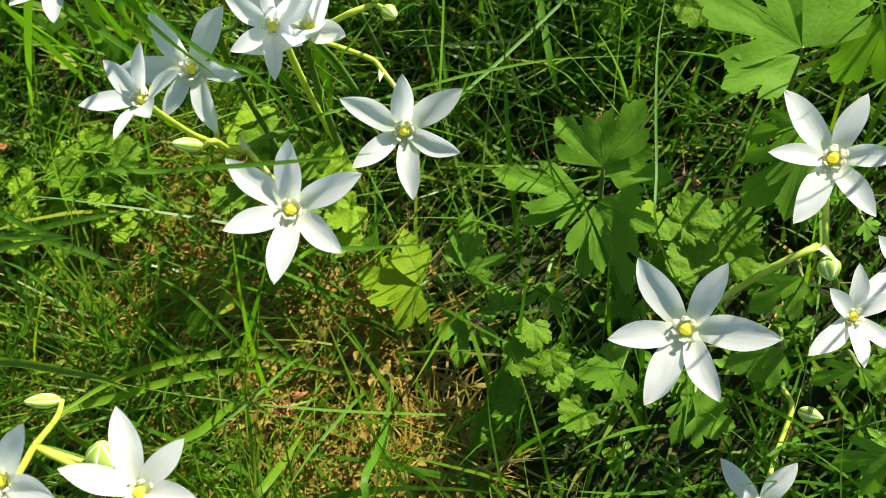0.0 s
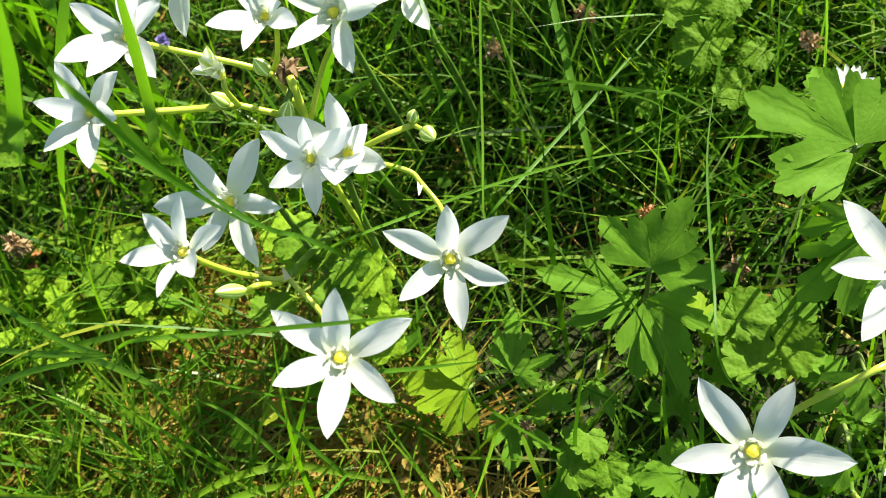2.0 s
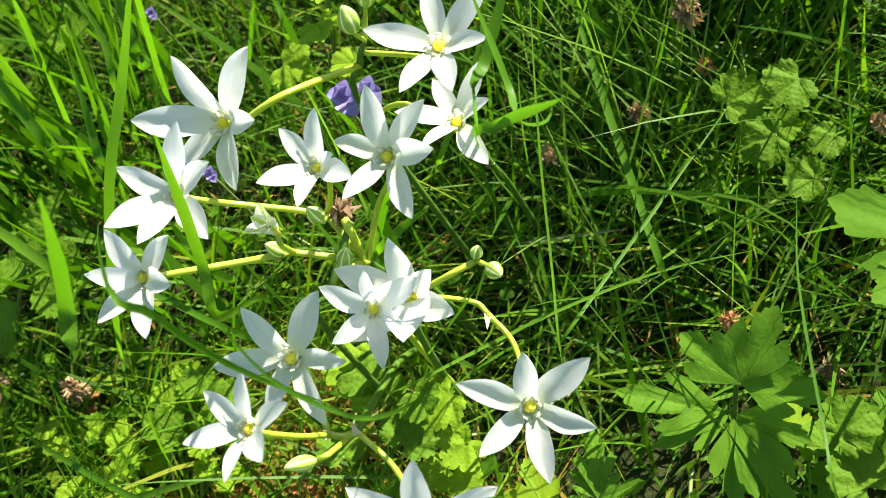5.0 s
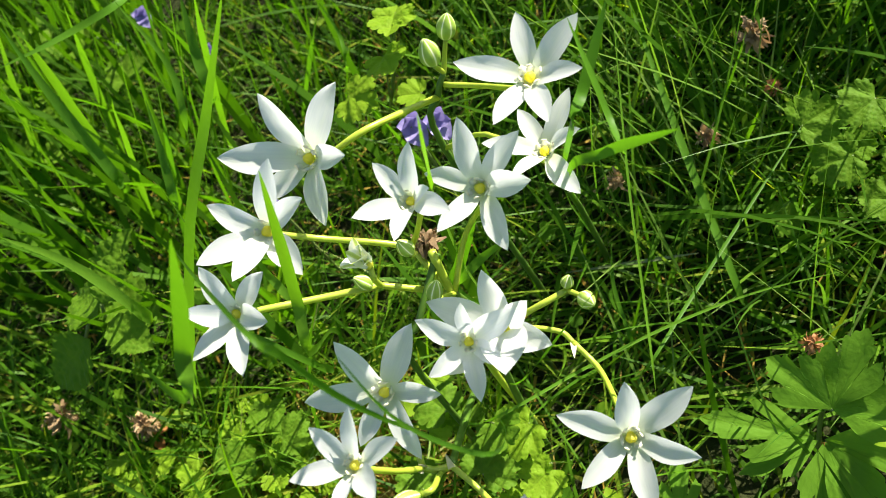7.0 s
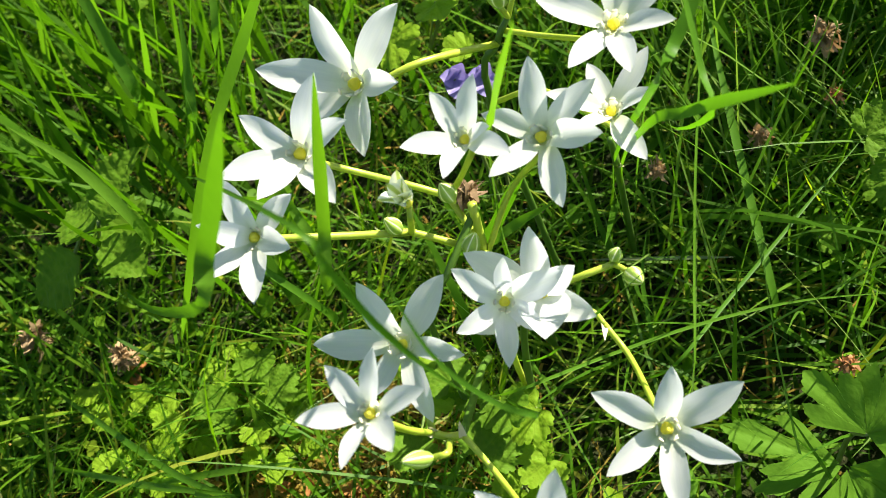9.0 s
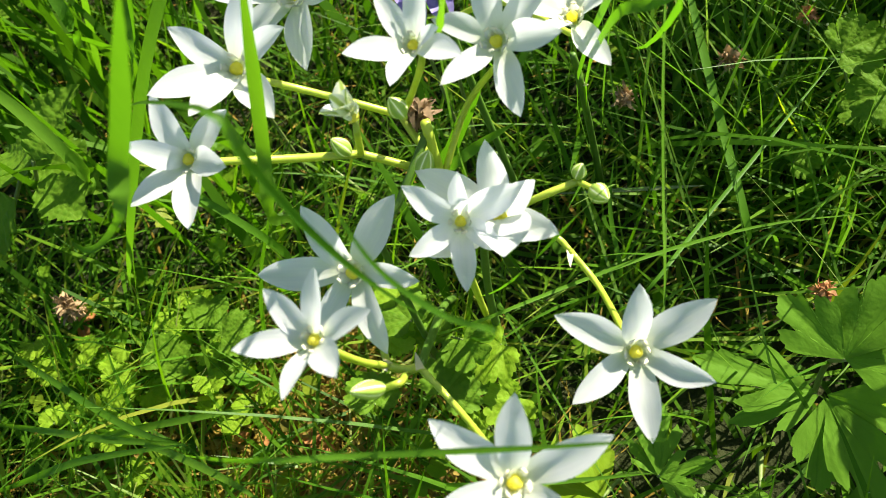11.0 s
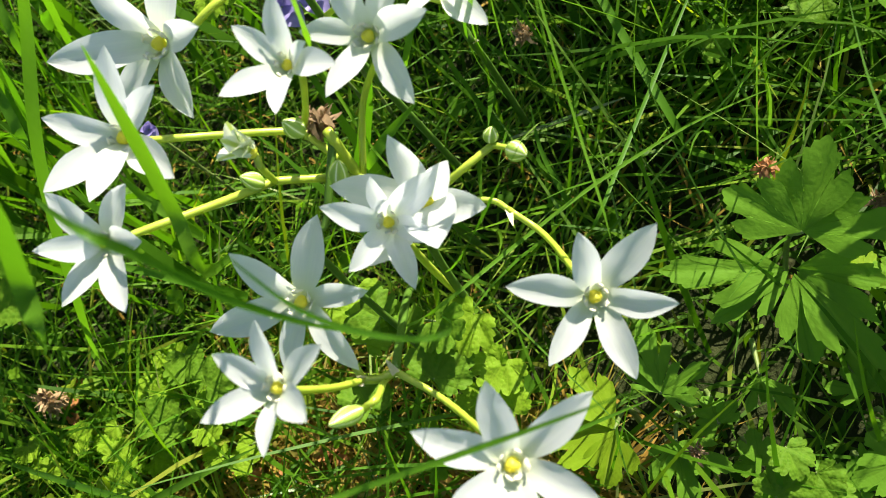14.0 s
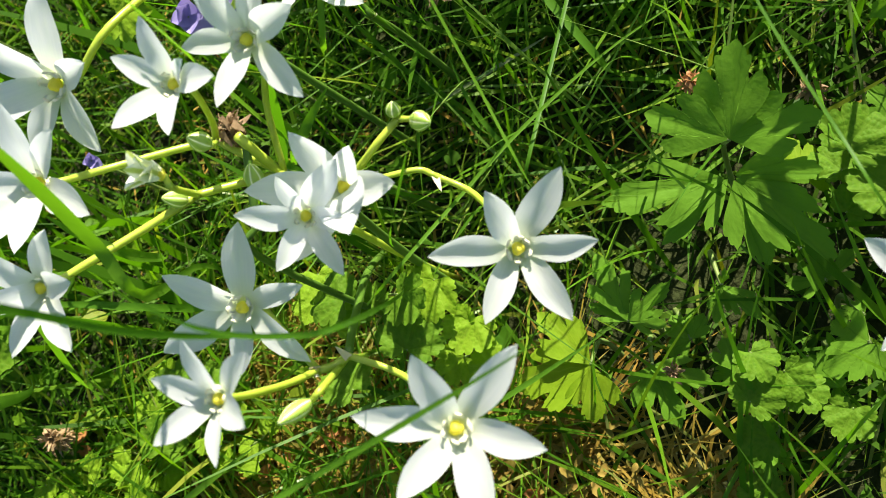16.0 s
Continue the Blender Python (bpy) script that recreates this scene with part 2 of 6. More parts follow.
def spline(points, n):
    """n points along a smooth line through the given ones."""
    p = np.array(points, float)
    if len(p) == 2:
        return p[0] + (p[1] - p[0]) * np.linspace(0, 1, n)[:, None]
    p = np.vstack([2 * p[0] - p[1], p, 2 * p[-1] - p[-2]])
    out = []
    for u in np.linspace(0, len(p) - 3 - 1e-6, n):
        i = int(u)
        t, (a, b, c, d) = u - i, p[i:i + 4]
        out.append(0.5 * (2 * b + (c - a) * t + (2 * a - 5 * b + 4 * c - d) * t * t + (3 * b - a - 3 * c + d) * t ** 3))
    return np.array(out)


def tube(name, points, radii, material, n=16, sides=8):
    line = spline(points, n)
    way = np.gradient(line, axis=0)
    rr = np.interp(np.linspace(0, 1, n), np.linspace(0, 1, len(radii)), radii)
    verts, faces = [], []
    side = None
    for i, (c, w) in enumerate(zip(line, way)):
        w = Vector(w).normalized()
        side = (side - w * side.dot(w)).normalized() if side else w.orthogonal().normalized()
        up = w.cross(side)
        for k in range(sides):
            a = 2 * math.pi * k / sides
            bulge = rr[i] * (1 + 0.10 * noise.noise(Vector(c) * 300))
            verts.append(Vector(c) + (side * math.cos(a) + up * math.sin(a)) * bulge)
    for i in range(n - 1):
        for k in range(sides):
            j = (k + 1) % sides
            faces.append((i * sides + k, i * sides + j, (i + 1) * sides + j, (i + 1) * sides + k))
    faces += [tuple(range(sides))[::-1], tuple((n - 1) * sides + k for k in range(sides))]
    return mesh_of(name, verts, faces, material)


def rel(points, base):
    return [tuple(np.array(p) - np.array(base)) for p in points]


def egg(name, length, radius, material, lobes=0, depth=0.0, rings=9, sides=18, point=1.0):
    """A closed egg along z, with its foot at the origin."""
    verts, faces = [(0, 0, 0)], []
    for i in range(1, rings):
        u = i / rings
        r = radius * math.sin(math.pi * u ** 0.85) ** point
        for k in range(sides):
            a = 2 * math.pi * k / sides
            q = r * (1 - depth * abs(math.cos(lobes * a / 2)) ** 4) if lobes else r
            verts.append((q * math.cos(a), q * math.sin(a), length * u))
    verts.append((0, 0, length))
    for k in range(sides):
        j = (k + 1) % sides
        faces.append((0, 1 + j, 1 + k))
        for i in range(rings - 2):
            a = 1 + i * sides
            faces.append((a + k, a + j, a + sides + j, a + sides + k))
        a = 1 + (rings - 2) * sides
        faces.append((a + k, a + j, len(verts) - 1))
    return mesh_of(name, verts, faces, material)


def frame_to(base, tip, up):
    """Axes with x from base to tip and z as near to up as can be."""
    x = (Vector(tip) - Vector(base)).normalized()
    y = Vector(up).cross(x).normalized()
    z = x.cross(y)
    m = Matrix((x, y, z)).transposed().to_4x4()
    m.translation = base
    return m


# ---- the ground: one sheet to the horizon ----
def ground_height(x, y):
    r = math.hypot(x, y - 0.15)
    near = 1.0 if r < 0.6 else max(0.0, 1 - (r - 0.6) / 2)
    return near * (0.012 * noise.noise((x * 9, y * 9, 0.3)) + 0.006 * noise.noise((x * 45, y * 45, 1.7)) - 0.004) + 0.25 * (1 - near) * noise.noise((x * 0.05, y * 0.05, 4.0)) * min(1, r / 40)


def ground_sheet():
    steps = [0.0]
    while steps[-1] < 400:
        steps.append(steps[-1] + max(0.009, 0.075 * (steps[-1] - 0.3)))
    axis = np.array([-s for s in steps[:0:-1]] + steps)
    n = len(axis)
    verts = [(x, y + 0.18, ground_height(x, y + 0.18)) for y in axis for x in axis]
    faces = [(j * n + i, j * n + i + 1, (j + 1) * n + i + 1, (j + 1) * n + i) for j in range(n - 1) for i in range(n - 1)]
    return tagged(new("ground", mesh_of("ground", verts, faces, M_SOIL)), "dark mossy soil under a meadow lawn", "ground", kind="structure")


ground_sheet()


# ---- grass ----
def tuft_mesh(name, roots, rng, length, width, lean, bend, material, sections=6, scale=None):
    """One mesh of many curved, tapering blades, a blade on each root."""
    n = len(roots)
    L = rng.uniform(*length, n)
    W = rng.uniform(*width, n)
    if scale is not None:
        L, W = L * scale ** 0.55, W * scale
    tilt = np.radians(rng.uniform(*lean, n))
    turn = rng.uniform(0, 2 * np.pi, n)
    curl = np.radians(rng.uniform(*bend, n))
    sway = np.radians(rng.uniform(-35, 35, n))
    twist = rng.uniform(-0.9, 0.9, n)
    pos = np.array([(x, y, ground_height(x, y) - 0.002) for x, y in roots])
    verts = np.zeros((n, sections * 2 + 1, 3))
    for i in range(sections + 1):
        u = i / sections
        a, h = tilt + curl * u, turn + sway * u
        way = np.stack([np.sin(a) * np.cos(h), np.sin(a) * np.sin(h), np.cos(a)], 1)
        side = np.stack([-np.sin(h + twist * u), np.cos(h + twist * u), np.zeros(n)], 1)
        if i < sections:
            w = W * min(1.0, 0.55 + 1.2 * u) * (1 - u ** 2.2) * 0.5
            verts[:, 2 * i] = pos - side * w[:, None]
            verts[:, 2 * i + 1] = pos + side * w[:, None]
        else:
            verts[:, 2 * i] = pos
        pos = pos + way * (L / sections)[:, None]
        pos[:, 2] = np.maximum(pos[:, 2], 0.001 + 0.004 * rng.random(n))
    one = [(2 * i, 2 * i + 1, 2 * i + 3, 2 * i + 2) for i in range(sections - 1)] + [(2 * sections - 2, 2 * sections - 1, 2 * sections)]
    k = sections * 2 + 1
    faces = [tuple(v + b * k for v in f) for b in range(n) for f in one]
    return mesh_of(name, verts.reshape(-1, 3), faces, material)


def roots_in(rng, n, x0, x1, y0, y1, clump=0.0, keep=None):
    out = []
    while len(out) < n:
        x, y = rng.uniform(x0, x1), rng.uniform(y0, y1)
        if clump and noise.noise((x * 28, y * 28, 7.0)) < rng.uniform(-1, 1) * clump:
            continue
        if keep and rng.random() > keep(x, y):
            continue
        out.append((x, y))
    return out


def leafy_side(x, y):
    """How open the sward is where the broad leaves stand."""
    d = min(math.hypot((x - 0.055) / 0.06, (y - 0.14) / 0.065), math.hypot((x - 0.12) / 0.07, (y - 0.13) / 0.08))
    open_leaves = 0.12 if d < 1 else min(1.0, 0.12 + (d - 1) * 1.6)
    bare = min(math.hypot(x + 0.105, y - 0.21), math.hypot(x + 0.065, y - 0.165), math.hypot(x + 0.15, y - 0.25), math.hypot(x + 0.07, y - 0.12), math.hypot(x + 0.10, y - 0.24), math.hypot(x + 0.02, y - 0.125), math.hypot(x + 0.045, y - 0.09)) / 0.034
    return open_leaves * min(1.0, 0.3 + 0.7 * bare ** 3)


def dim(x, y):
    """Behind the flowers, where dark moss stands in for shade and no litter lies."""
    return y > 0.27 or (x > -0.055 and y > 0.19)


def sward_side(x, y):
    """Thin under the tall blades, open where the broad leaves stand, sparse over moss to imitate a shaded patch."""
    tall = min(1.0, max(0.0, (y - 0.25 + 0.9 * (x + 0.12)) / 0.04))
    # few blades here, so the dark moss reads as shade
    shade_gap = min(1.0, 0.2 + 0.8 * (((x - 0.03) / 0.07) ** 2 + ((y - 0.27) / 0.07) ** 2) ** 2)
    near = 0.5 if x < 0.0 and y < 0.235 else 0.7 if x > 0.03 and y > 0.2 else 1.0
    return near * shade_gap * leafy_side(x, y) * (1 - 0.8 * tall * (1 if x < 0.0 else max(0.0, 1 - x / 0.05)))


rng = np.random.default_rng(11)
# roots, area, length, width, lean, bend, clump, openings, material
SWARD_SETS = [
    (2100, (-0.30, 0.27, -0.06, 0.55), (0.034, 0.085), (0.0010, 0.0021), (10, 70), (10, 80), 0.5, sward_side, M_GRASS),
    (1900, (-0.30, 0.27, -0.06, 0.55), (0.05, 0.11), (0.0009, 0.0019), (20, 75), (0, 70), 0.5, sward_side, M_GRASS),
    (480, (-0.30, 0.27, 0.02, 0.60), (0.06, 0.11), (0.0016, 0.0032), (15, 65), (5, 70), 0.3, sward_side, M_GRASS),
    (430, (-0.36, 0.0, 0.20, 0.66), (0.09, 0.17), (0.0026, 0.0056), (2, 26), (0, 36), 0.0, lambda x, y: (1.0 if x < -0.09 else 0.12) if y > 0.325 - 0.9 * (x + 0.12) else 0.01, M_TALL),
    (1700, (-0.55, 0.30, 0.50, 0.95), (0.04, 0.11), (0.0012, 0.0030), (10, 60), (5, 60), 0.3, None, M_TALL),
]
TALL_SETS = [
    # out of view on the right, added to dapple the leafside flowers
    (34, (0.155, 0.25, 0.06, 0.125), (0.13, 0.20), (0.0022, 0.0042), (0, 14), (0, 22), 0.0, None, M_TALL),
    (260, (0.065, 0.18, 0.16, 0.29), (0.04, 0.09), (0.0014, 0.0026), (20, 68), (0, 40), 0.0, None, M_GRASS),
    (60, (0.03, 0.16, 0.17, 0.31), (0.09, 0.15), (0.0008, 0.0015), (0, 38), (0, 25), 0.0, None, M_LONG),
    (260, (0.02, 0.26, 0.07, 0.40), (0.05, 0.12), (0.0016, 0.0030), (25, 72), (0, 40), 0.0, leafy_side, M_TALL),
    (150, (-0.24, 0.0, -0.02, 0.30), (0.05, 0.10), (0.0014, 0.0024), (30, 75), (0, 40), 0.3, leafy_side, M_GRASS),
    (1250, (-0.24, 0.03, -0.05, 0.30), (0.030, 0.085), (0.0008, 0.0015), (35, 84), (-8, 16), 0.3, leafy_side, M_CROSS),
    (110, (0.03, 0.24, 0.24, 0.52), (0.09, 0.17), (0.0022, 0.0042), (5, 50), (0, 40), 0.0, None, M_TALL),
    (120, (-0.26, -0.09, 0.16, 0.38), (0.06, 0.11), (0.0016, 0.0030), (25, 65), (0, 45), 0.0, None, M_GRASS),
    (90, (-0.02, 0.25, 0.10, 0.50), (0.10, 0.17), (0.0008, 0.0015), (30, 72), (0, 45), 0.0, None, M_LONG),
    (56, (0.05, 0.23, 0.25, 0.46), (0.12, 0.20), (0.0011, 0.0021), (0, 30), (0, 28), 0.0, None, M_LONG),
    # upright blades added to cast shade on the sward behind the flowers
    (60, (0.150, 0.225, 0.290, 0.37), (0.10, 0.17), (0.003, 0.0056), (0, 16), (0, 30), 0.0, None, M_TALL),
    # unseen clump on the sun's side, added to shade the background
    (150, (0.245, 0.36, 0.320, 0.60), (0.14, 0.24), (0.003, 0.006), (0, 22), (5, 45), 0.0, None, M_TALL),
]
SWARD = []
for count, area, length, width, lean, bend, clump, keep, blade in SWARD_SETS + TALL_SETS:
    roots = roots_in(rng, count, *area, clump, keep)
    SWARD.append(tuft_mesh("grass", roots, rng, length, width, lean, bend, blade))
    tagged(new("grass", SWARD[-1]), "thin bright green meadow grass growing from dark soil", "grass", kind="stuff")


def meadow(count, r0, r1, length, width, material):
    """Grass round the spot, thinner but coarser with distance, out to the open meadow."""
    roots = []
    while len(roots) < count:
        r, a = r0 * (r1 / r0) ** rng.random(), rng.uniform(0, 2 * math.pi)
        x, y = r * math.cos(a), 0.22 + r * math.sin(a)
        inside = min(x + 0.30, 0.30 - x, y + 0.08, 0.68 - y) / 0.06
        if rng.random() > inside:
            roots.append((x, y))
    scale = np.array([max(1.0, math.hypot(x, y - 0.22) / 0.5) for x, y in roots])
    tagged(new("grass", tuft_mesh("grass", roots, rng, length, width, (10, 72), (5, 65), material, 5, scale)), "green meadow grass spreading out round the flowers", "grass", kind="stuff")


meadow(16000, 0.22, 1.1, (0.04, 0.10), (0.0010, 0.0022), M_TALL)
meadow(38000, 0.40, 14.0, (0.05, 0.11), (0.0020, 0.0036), M_GRASS)
young = roots_in(rng, 2600, -0.24, -0.03, -0.06, 0.30, 0.5, leafy_side)
tagged(new("grass", tuft_mesh("grass", young, rng, (0.016, 0.046), (0.0005, 0.0011), (15, 80), (0, 70), M_YOUNG_GRASS, 5)), "short yellow-green young grass among brown litter", "grass", kind="stuff")
tagged(new("moss", tuft_mesh("moss", roots_in(rng, 11000, -0.30, 0.27, -0.06, 0.60, 0.0, lambda x, y: 0.12 if x < 0.0 and not dim(x, y) else 1.0), rng, (0.010, 0.026), (0.0010, 0.0026), (10, 75), (0, 60), M_MOSS, 3)), "short dark green moss and young grass over the soil", "moss", kind="stuff")
litter = roots_in(rng, 6400, -0.26, 0.20, -0.06, 0.48, 0.6, lambda x, y: 0.02 if dim(x, y) else (1.0 if leafy_side(x, y) < 0.9 else 0.35) if x < -0.02 else 0.004)
tagged(new("dry_litter", tuft_mesh("dry_litter", litter, rng, (0.012, 0.05), (0.0006, 0.0018), (70, 92), (0, 15), M_STRAW, 4)), "brown and straw-coloured dead grass lying on the soil", "litter", kind="stuff")
between = np.random.default_rng(5)
tagged(new("grass", tuft_mesh("grass", roots_in(between, 170, -0.085, 0.045, 0.262, 0.42), between, (0.045, 0.10), (0.0009, 0.0018), (15, 62), (0, 45), M_GRASS)), "thin bright green meadow grass between the flower stems", "grass", kind="stuff")



def flakes_mesh(count, rng):
    """Curled brown bits of dead leaves on the bare soil."""
    verts, faces = [], []
    spots = roots_in(rng, count, -0.26, 0.10, -0.05, 0.42, 0.7, lambda x, y: 0.0 if dim(x, y) else 1.0 if (x < -0.02 and leafy_side(x, y) < 0.9) else (0.2 if x < -0.02 else 0.003))
    for k, (x, y) in enumerate(spots):
        size, turn, roll = rng.uniform(0.0008, 0.0030), rng.uniform(0, 360), rng.uniform(-0.9, 0.9)
        m = pose(x, y, ground_height(x, y) + rng.uniform(0.003, 0.016), rng.uniform(-40, 40), rng.uniform(-40, 40), turn)
        b = len(verts)
        for i in range(5):
            u = i / 4
            w = size * 0.5 * (0.35 + math.sin(math.pi * u)) * rng.uniform(0.7, 1.1)
            for v in (-1, 0, 1):
                verts.append(m @ Vector((size * (u - 0.5) * 2, w * v, roll * size * (u - 0.5) ** 2 * 2 + abs(v) * w * rng.uniform(0.2, 0.9))))
        for i in range(4):
            for j in range(2):
                q = b + i * 3 + j
                faces.append((q, q + 3, q + 4, q + 1))
    return mesh_of("leaf_litter", verts, faces, M_FLAKE)


tagged(new("leaf_litter", flakes_mesh(1900, rng)), "small curled reddish-brown bits of dead leaves", "leaf litter", kind="stuff")


def dew_mesh(source, count, rng):
    """Small drops that sit on the blades of the sward."""
    bm = bmesh.new()
    bmesh.ops.create_icosphere(bm, subdivisions=1, radius=1.0)
    ball, tris = np.array([v.co for v in bm.verts]), [tuple(v.index for v in f.verts) for f in bm.faces]
    bm.free()
    co = np.zeros(len(source.vertices) * 3)
    source.vertices.foreach_get("co", co)
    co = co.reshape(-1, 3)
    co = co[(co[:, 2] > 0.012) & (co[:, 1] < 0.45)]
    spots = co[rng.integers(0, len(co), count)]
    size = rng.uniform(0.00016, 0.00046, count)
    verts = (spots[:, None] + ball[None] * size[:, None, None] + np.array([0, 0, 0.0002])).reshape(-1, 3)
    faces = [tuple(v + k * len(ball) for v in f) for k in range(count) for f in tris]
    return mesh_of("dew_drops", verts, faces, M_DEW)


tagged(new("dew_drops", dew_mesh(SWARD[0], 3600, rng)), "tiny clear dew drops on the grass", "dew", kind="stuff")


def undergrowth_mesh(rng, count, x0, x1, y0, y1, high=0.028, material=M_GRASS):
    """Small low leaves of many weeds, close over the soil."""
    verts, faces = [], []
    for k in range(count):
        x, y = rng.uniform(x0, x1), rng.uniform(y0, y1)
        if x > 0.0 and y < 0.2 and k % 3:
            continue
        z = ground_height(x, y) + rng.uniform(0.004, high)
        size, turn, lobes = rng.uniform(0.0025, 0.0065), rng.uniform(0, 360), int(rng.integers(3, 6))
        m = pose(x, y, z, rng.uniform(-35, 35), rng.uniform(-35, 35), turn)
        b, n = len(verts), 20
        verts.append(m @ Vector((0, 0, 0)))
        for i in range(n):
            a = 2 * math.pi * i / n
            r = size * (0.72 + 0.28 * abs(math.cos(lobes * a / 2))) * (1 - 0.75 * max(0, math.cos(a)) ** 8)
            verts.append(m @ Vector((-r * math.cos(a), r * 0.9 * math.sin(a), 0.18 * r * r / size + 0.06 * size * math.sin(a * lobes))))
        faces += [(b, b + 1 + i, b + 1 + (i + 1) % n) for i in range(n)]
    return mesh_of("undergrowth", verts, faces, material)


tagged(new("undergrowth", undergrowth_mesh(rng, 260, -0.30, 0.27, 0.18, 0.60)), "small low weed leaves covering the soil between the grass", "undergrowth", kind="stuff")

tagged(new("undergrowth", undergrowth_mesh(rng, 110, -0.26, -0.05, 0.16, 0.37, 0.036, M_YOUNG_GRASS)), "bright young weed leaves among the low grass", "undergrowth", kind="stuff")


def blade_mesh(name, points, width, material, fold=0.22, face=(0.1, -0.5, 0.85)):
    """A long blade from tip to root, folded along its middle, its flat side towards face; the root is the origin."""
    n = 22
    line = spline(rel(points, points[-1]), n)
    way = np.gradient(line, axis=0)
    verts, faces = [], []
    up = Vector(face)
    for i, (c, w) in enumerate(zip(line, way)):
        u = i / (n - 1)
        w = Vector(w).normalized()
        side = w.cross(up).normalized() if abs(w.dot(up)) < 0.97 else w.orthogonal()
        nor = side.cross(w)
        half = 0.5 * width * min(1.0, (u * 3.2) ** 0.75 + 0.04) * (1 - 1.6 * max(0, u - 0.55))
        c = Vector(c)
        verts += [c - side * half, c - nor * half * fold, c + side * half]
    for i in range(n - 1):
        a = 3 * i
        faces += [(a, a + 1, a + 4, a + 3), (a + 1, a + 2, a + 5, a + 4)]
    return mesh_of(name, verts, faces, material)


def grass_blade(points, width, label="long green grass blade rising from the sward", material=M_BLADE, fold=0.22, face=(0.1, -0.5, 0.85)):
    ob = new("grass_blade", blade_mesh("grass_blade", points, width, material, fold, face))
    ob.location = points[-1]
    return tagged(ob, label, "grass blade", "long grass blades")


def strap_leaf(plant, points, width):
    """A limp, channelled leaf of a flowering plant, from tip to foot."""
    return part("leaf", blade_mesh("leaf", points, width, M_STRAP, 0.45), plant, Matrix.Translation(Vector(points[-1]) - plant.location), "limp narrow yellow-green leaf")


# ---- star-of-Bethlehem plants ----
def petal_mesh(seed):
    """A petal one unit long: narrow foot, widest past the middle, blunt point, slightly hollow."""
    r = random.Random(seed)
    nu, nv = 13, 7
    wide, skew, twist, back = r.uniform(0.165, 0.185), r.uniform(-0.03, 0.03), r.uniform(-0.12, 0.12), r.uniform(-0.02, 0.05)
    verts, faces = [], []
    for i in range(nu):
        u = i / (nu - 1)
        x = 0.05 + 0.95 * u
        w = wide * (0.36 + 0.64 * math.sin(math.pi * min(1, u / 1.16) ** 0.9)) * (1 - u ** 5.5) ** 0.8
        mid = skew * math.sin(math.pi * u) + 0.012 * math.sin(u * 7 + seed)
        arch = 0.055 * math.sin(math.pi * u ** 0.8) - back * u ** 3 * 0.6
        for j in range(nv):
            v = 2 * j / (nv - 1) - 1
            hollow = 0.045 * v * v * math.sin(math.pi * u) + twist * v * w * u
            keel = -0.006 * math.exp(-(v / 0.22) ** 2) * (1 - u)
            ripple = 0.010 * noise.noise((u * 4 + seed, v * 2, seed * 1.3))
            verts.append((x, mid + w * v, arch + hollow + keel + ripple))
    for i in range(nu - 1):
        for j in range(nv - 1):
            a = i * nv + j
            faces.append((a, a + nv, a + nv + 1, a + 1))
    return mesh_of("petal", verts, faces, M_PETAL)


def stamen_mesh():
    """A flat white filament with a pale anther across its tip; one unit is the flower's radius."""
    bm = bmesh.new()
    rows = [(0.0, 0.050), (0.05, 0.070), (0.10, 0.066), (0.14, 0.042), (0.165, 0.014)]
    rings = []
    for z, w in rows:
        rings.append([bm.verts.new((0.012 * s2, s1 * w, z)) for s1, s2 in ((-1, 0), (0, -1), (1, 0), (0, 1))])
    for a, b in zip(rings, rings[1:]):
        for k in range(4):
            bm.faces.new((a[k], a[(k + 1) % 4], b[(k + 1) % 4], b[k]))
    done = set(bm.faces)
    bmesh.ops.create_uvsphere(bm, u_segments=8, v_segments=6, radius=1, matrix=Matrix.Translation((-0.004, 0, 0.172)) @ Matrix.Diagonal((0.017, 0.044, 0.016, 1)))
    for f in bm.faces:
        f.smooth = True
        f.material_index = 0 if f in done else 1
    me = bpy.data.meshes.new("stamen")
    bm.to_mesh(me)
    bm.free()
    me.materials.append(M_FILAMENT)
    me.materials.append(M_ANTHER)
    return me


PETALS = [petal_mesh(s) for s in range(8)]
STAMEN = stamen_mesh()
OVARY = egg("flower", 0.180, 0.078, M_OVARY, 3, 0.15, point=0.8)
BUD = egg("bud", 1.0, 0.36, M_BUD, 6, 0.10, sides=30, rings=12, point=0.75)
OPENING = egg("bud", 0.30, 0.15, M_OVARY, 3, 0.1)


def flower(plant, m, radius, cup, turn, longer, lift):
    """A six-petalled white flower. m: its pose, z out of its face; cup: how far the petals rise; then each petal's own turn, length and lift."""
    r = random.Random(round(radius * 1e6) + round(cup * 10))
    f = part("flower", OVARY, plant, Matrix.Translation(-plant.location) @ m @ Matrix.Scale(radius, 4), "open white six-petalled star flower")
    for i in range(6):
        pm = pose(0, 0, -0.02 + 0.012 * (i % 2), 0, 0, -60 * i + turn[i]) @ pose(0, 0, 0, r.uniform(-7, 7), -(cup + lift[i]), 0) @ Matrix.Scale(1 + longer[i], 4)
        part("petal", PETALS[r.randrange(8)], f, pm)
        part("stamen", STAMEN, f, pose(0, 0, 0, 0, 0, -60 * i + 28 + r.uniform(-9, 9)) @ pose(0.094, 0, 0.0, r.uniform(-8, 8), r.uniform(10, 26), r.uniform(-25, 25)) @ Matrix.Scale(r.uniform(0.88, 1.08), 4))
    return f


def stem(plant, points, radii, name="pedicel", material=None, n=16):
    # main and side stems take the shade-darkened green
    material = material or (M_STEM if name == "pedicel" else M_STEM_SHADED)
    return part(name, tube(name, rel(points, plant.location), radii, material, n), plant)


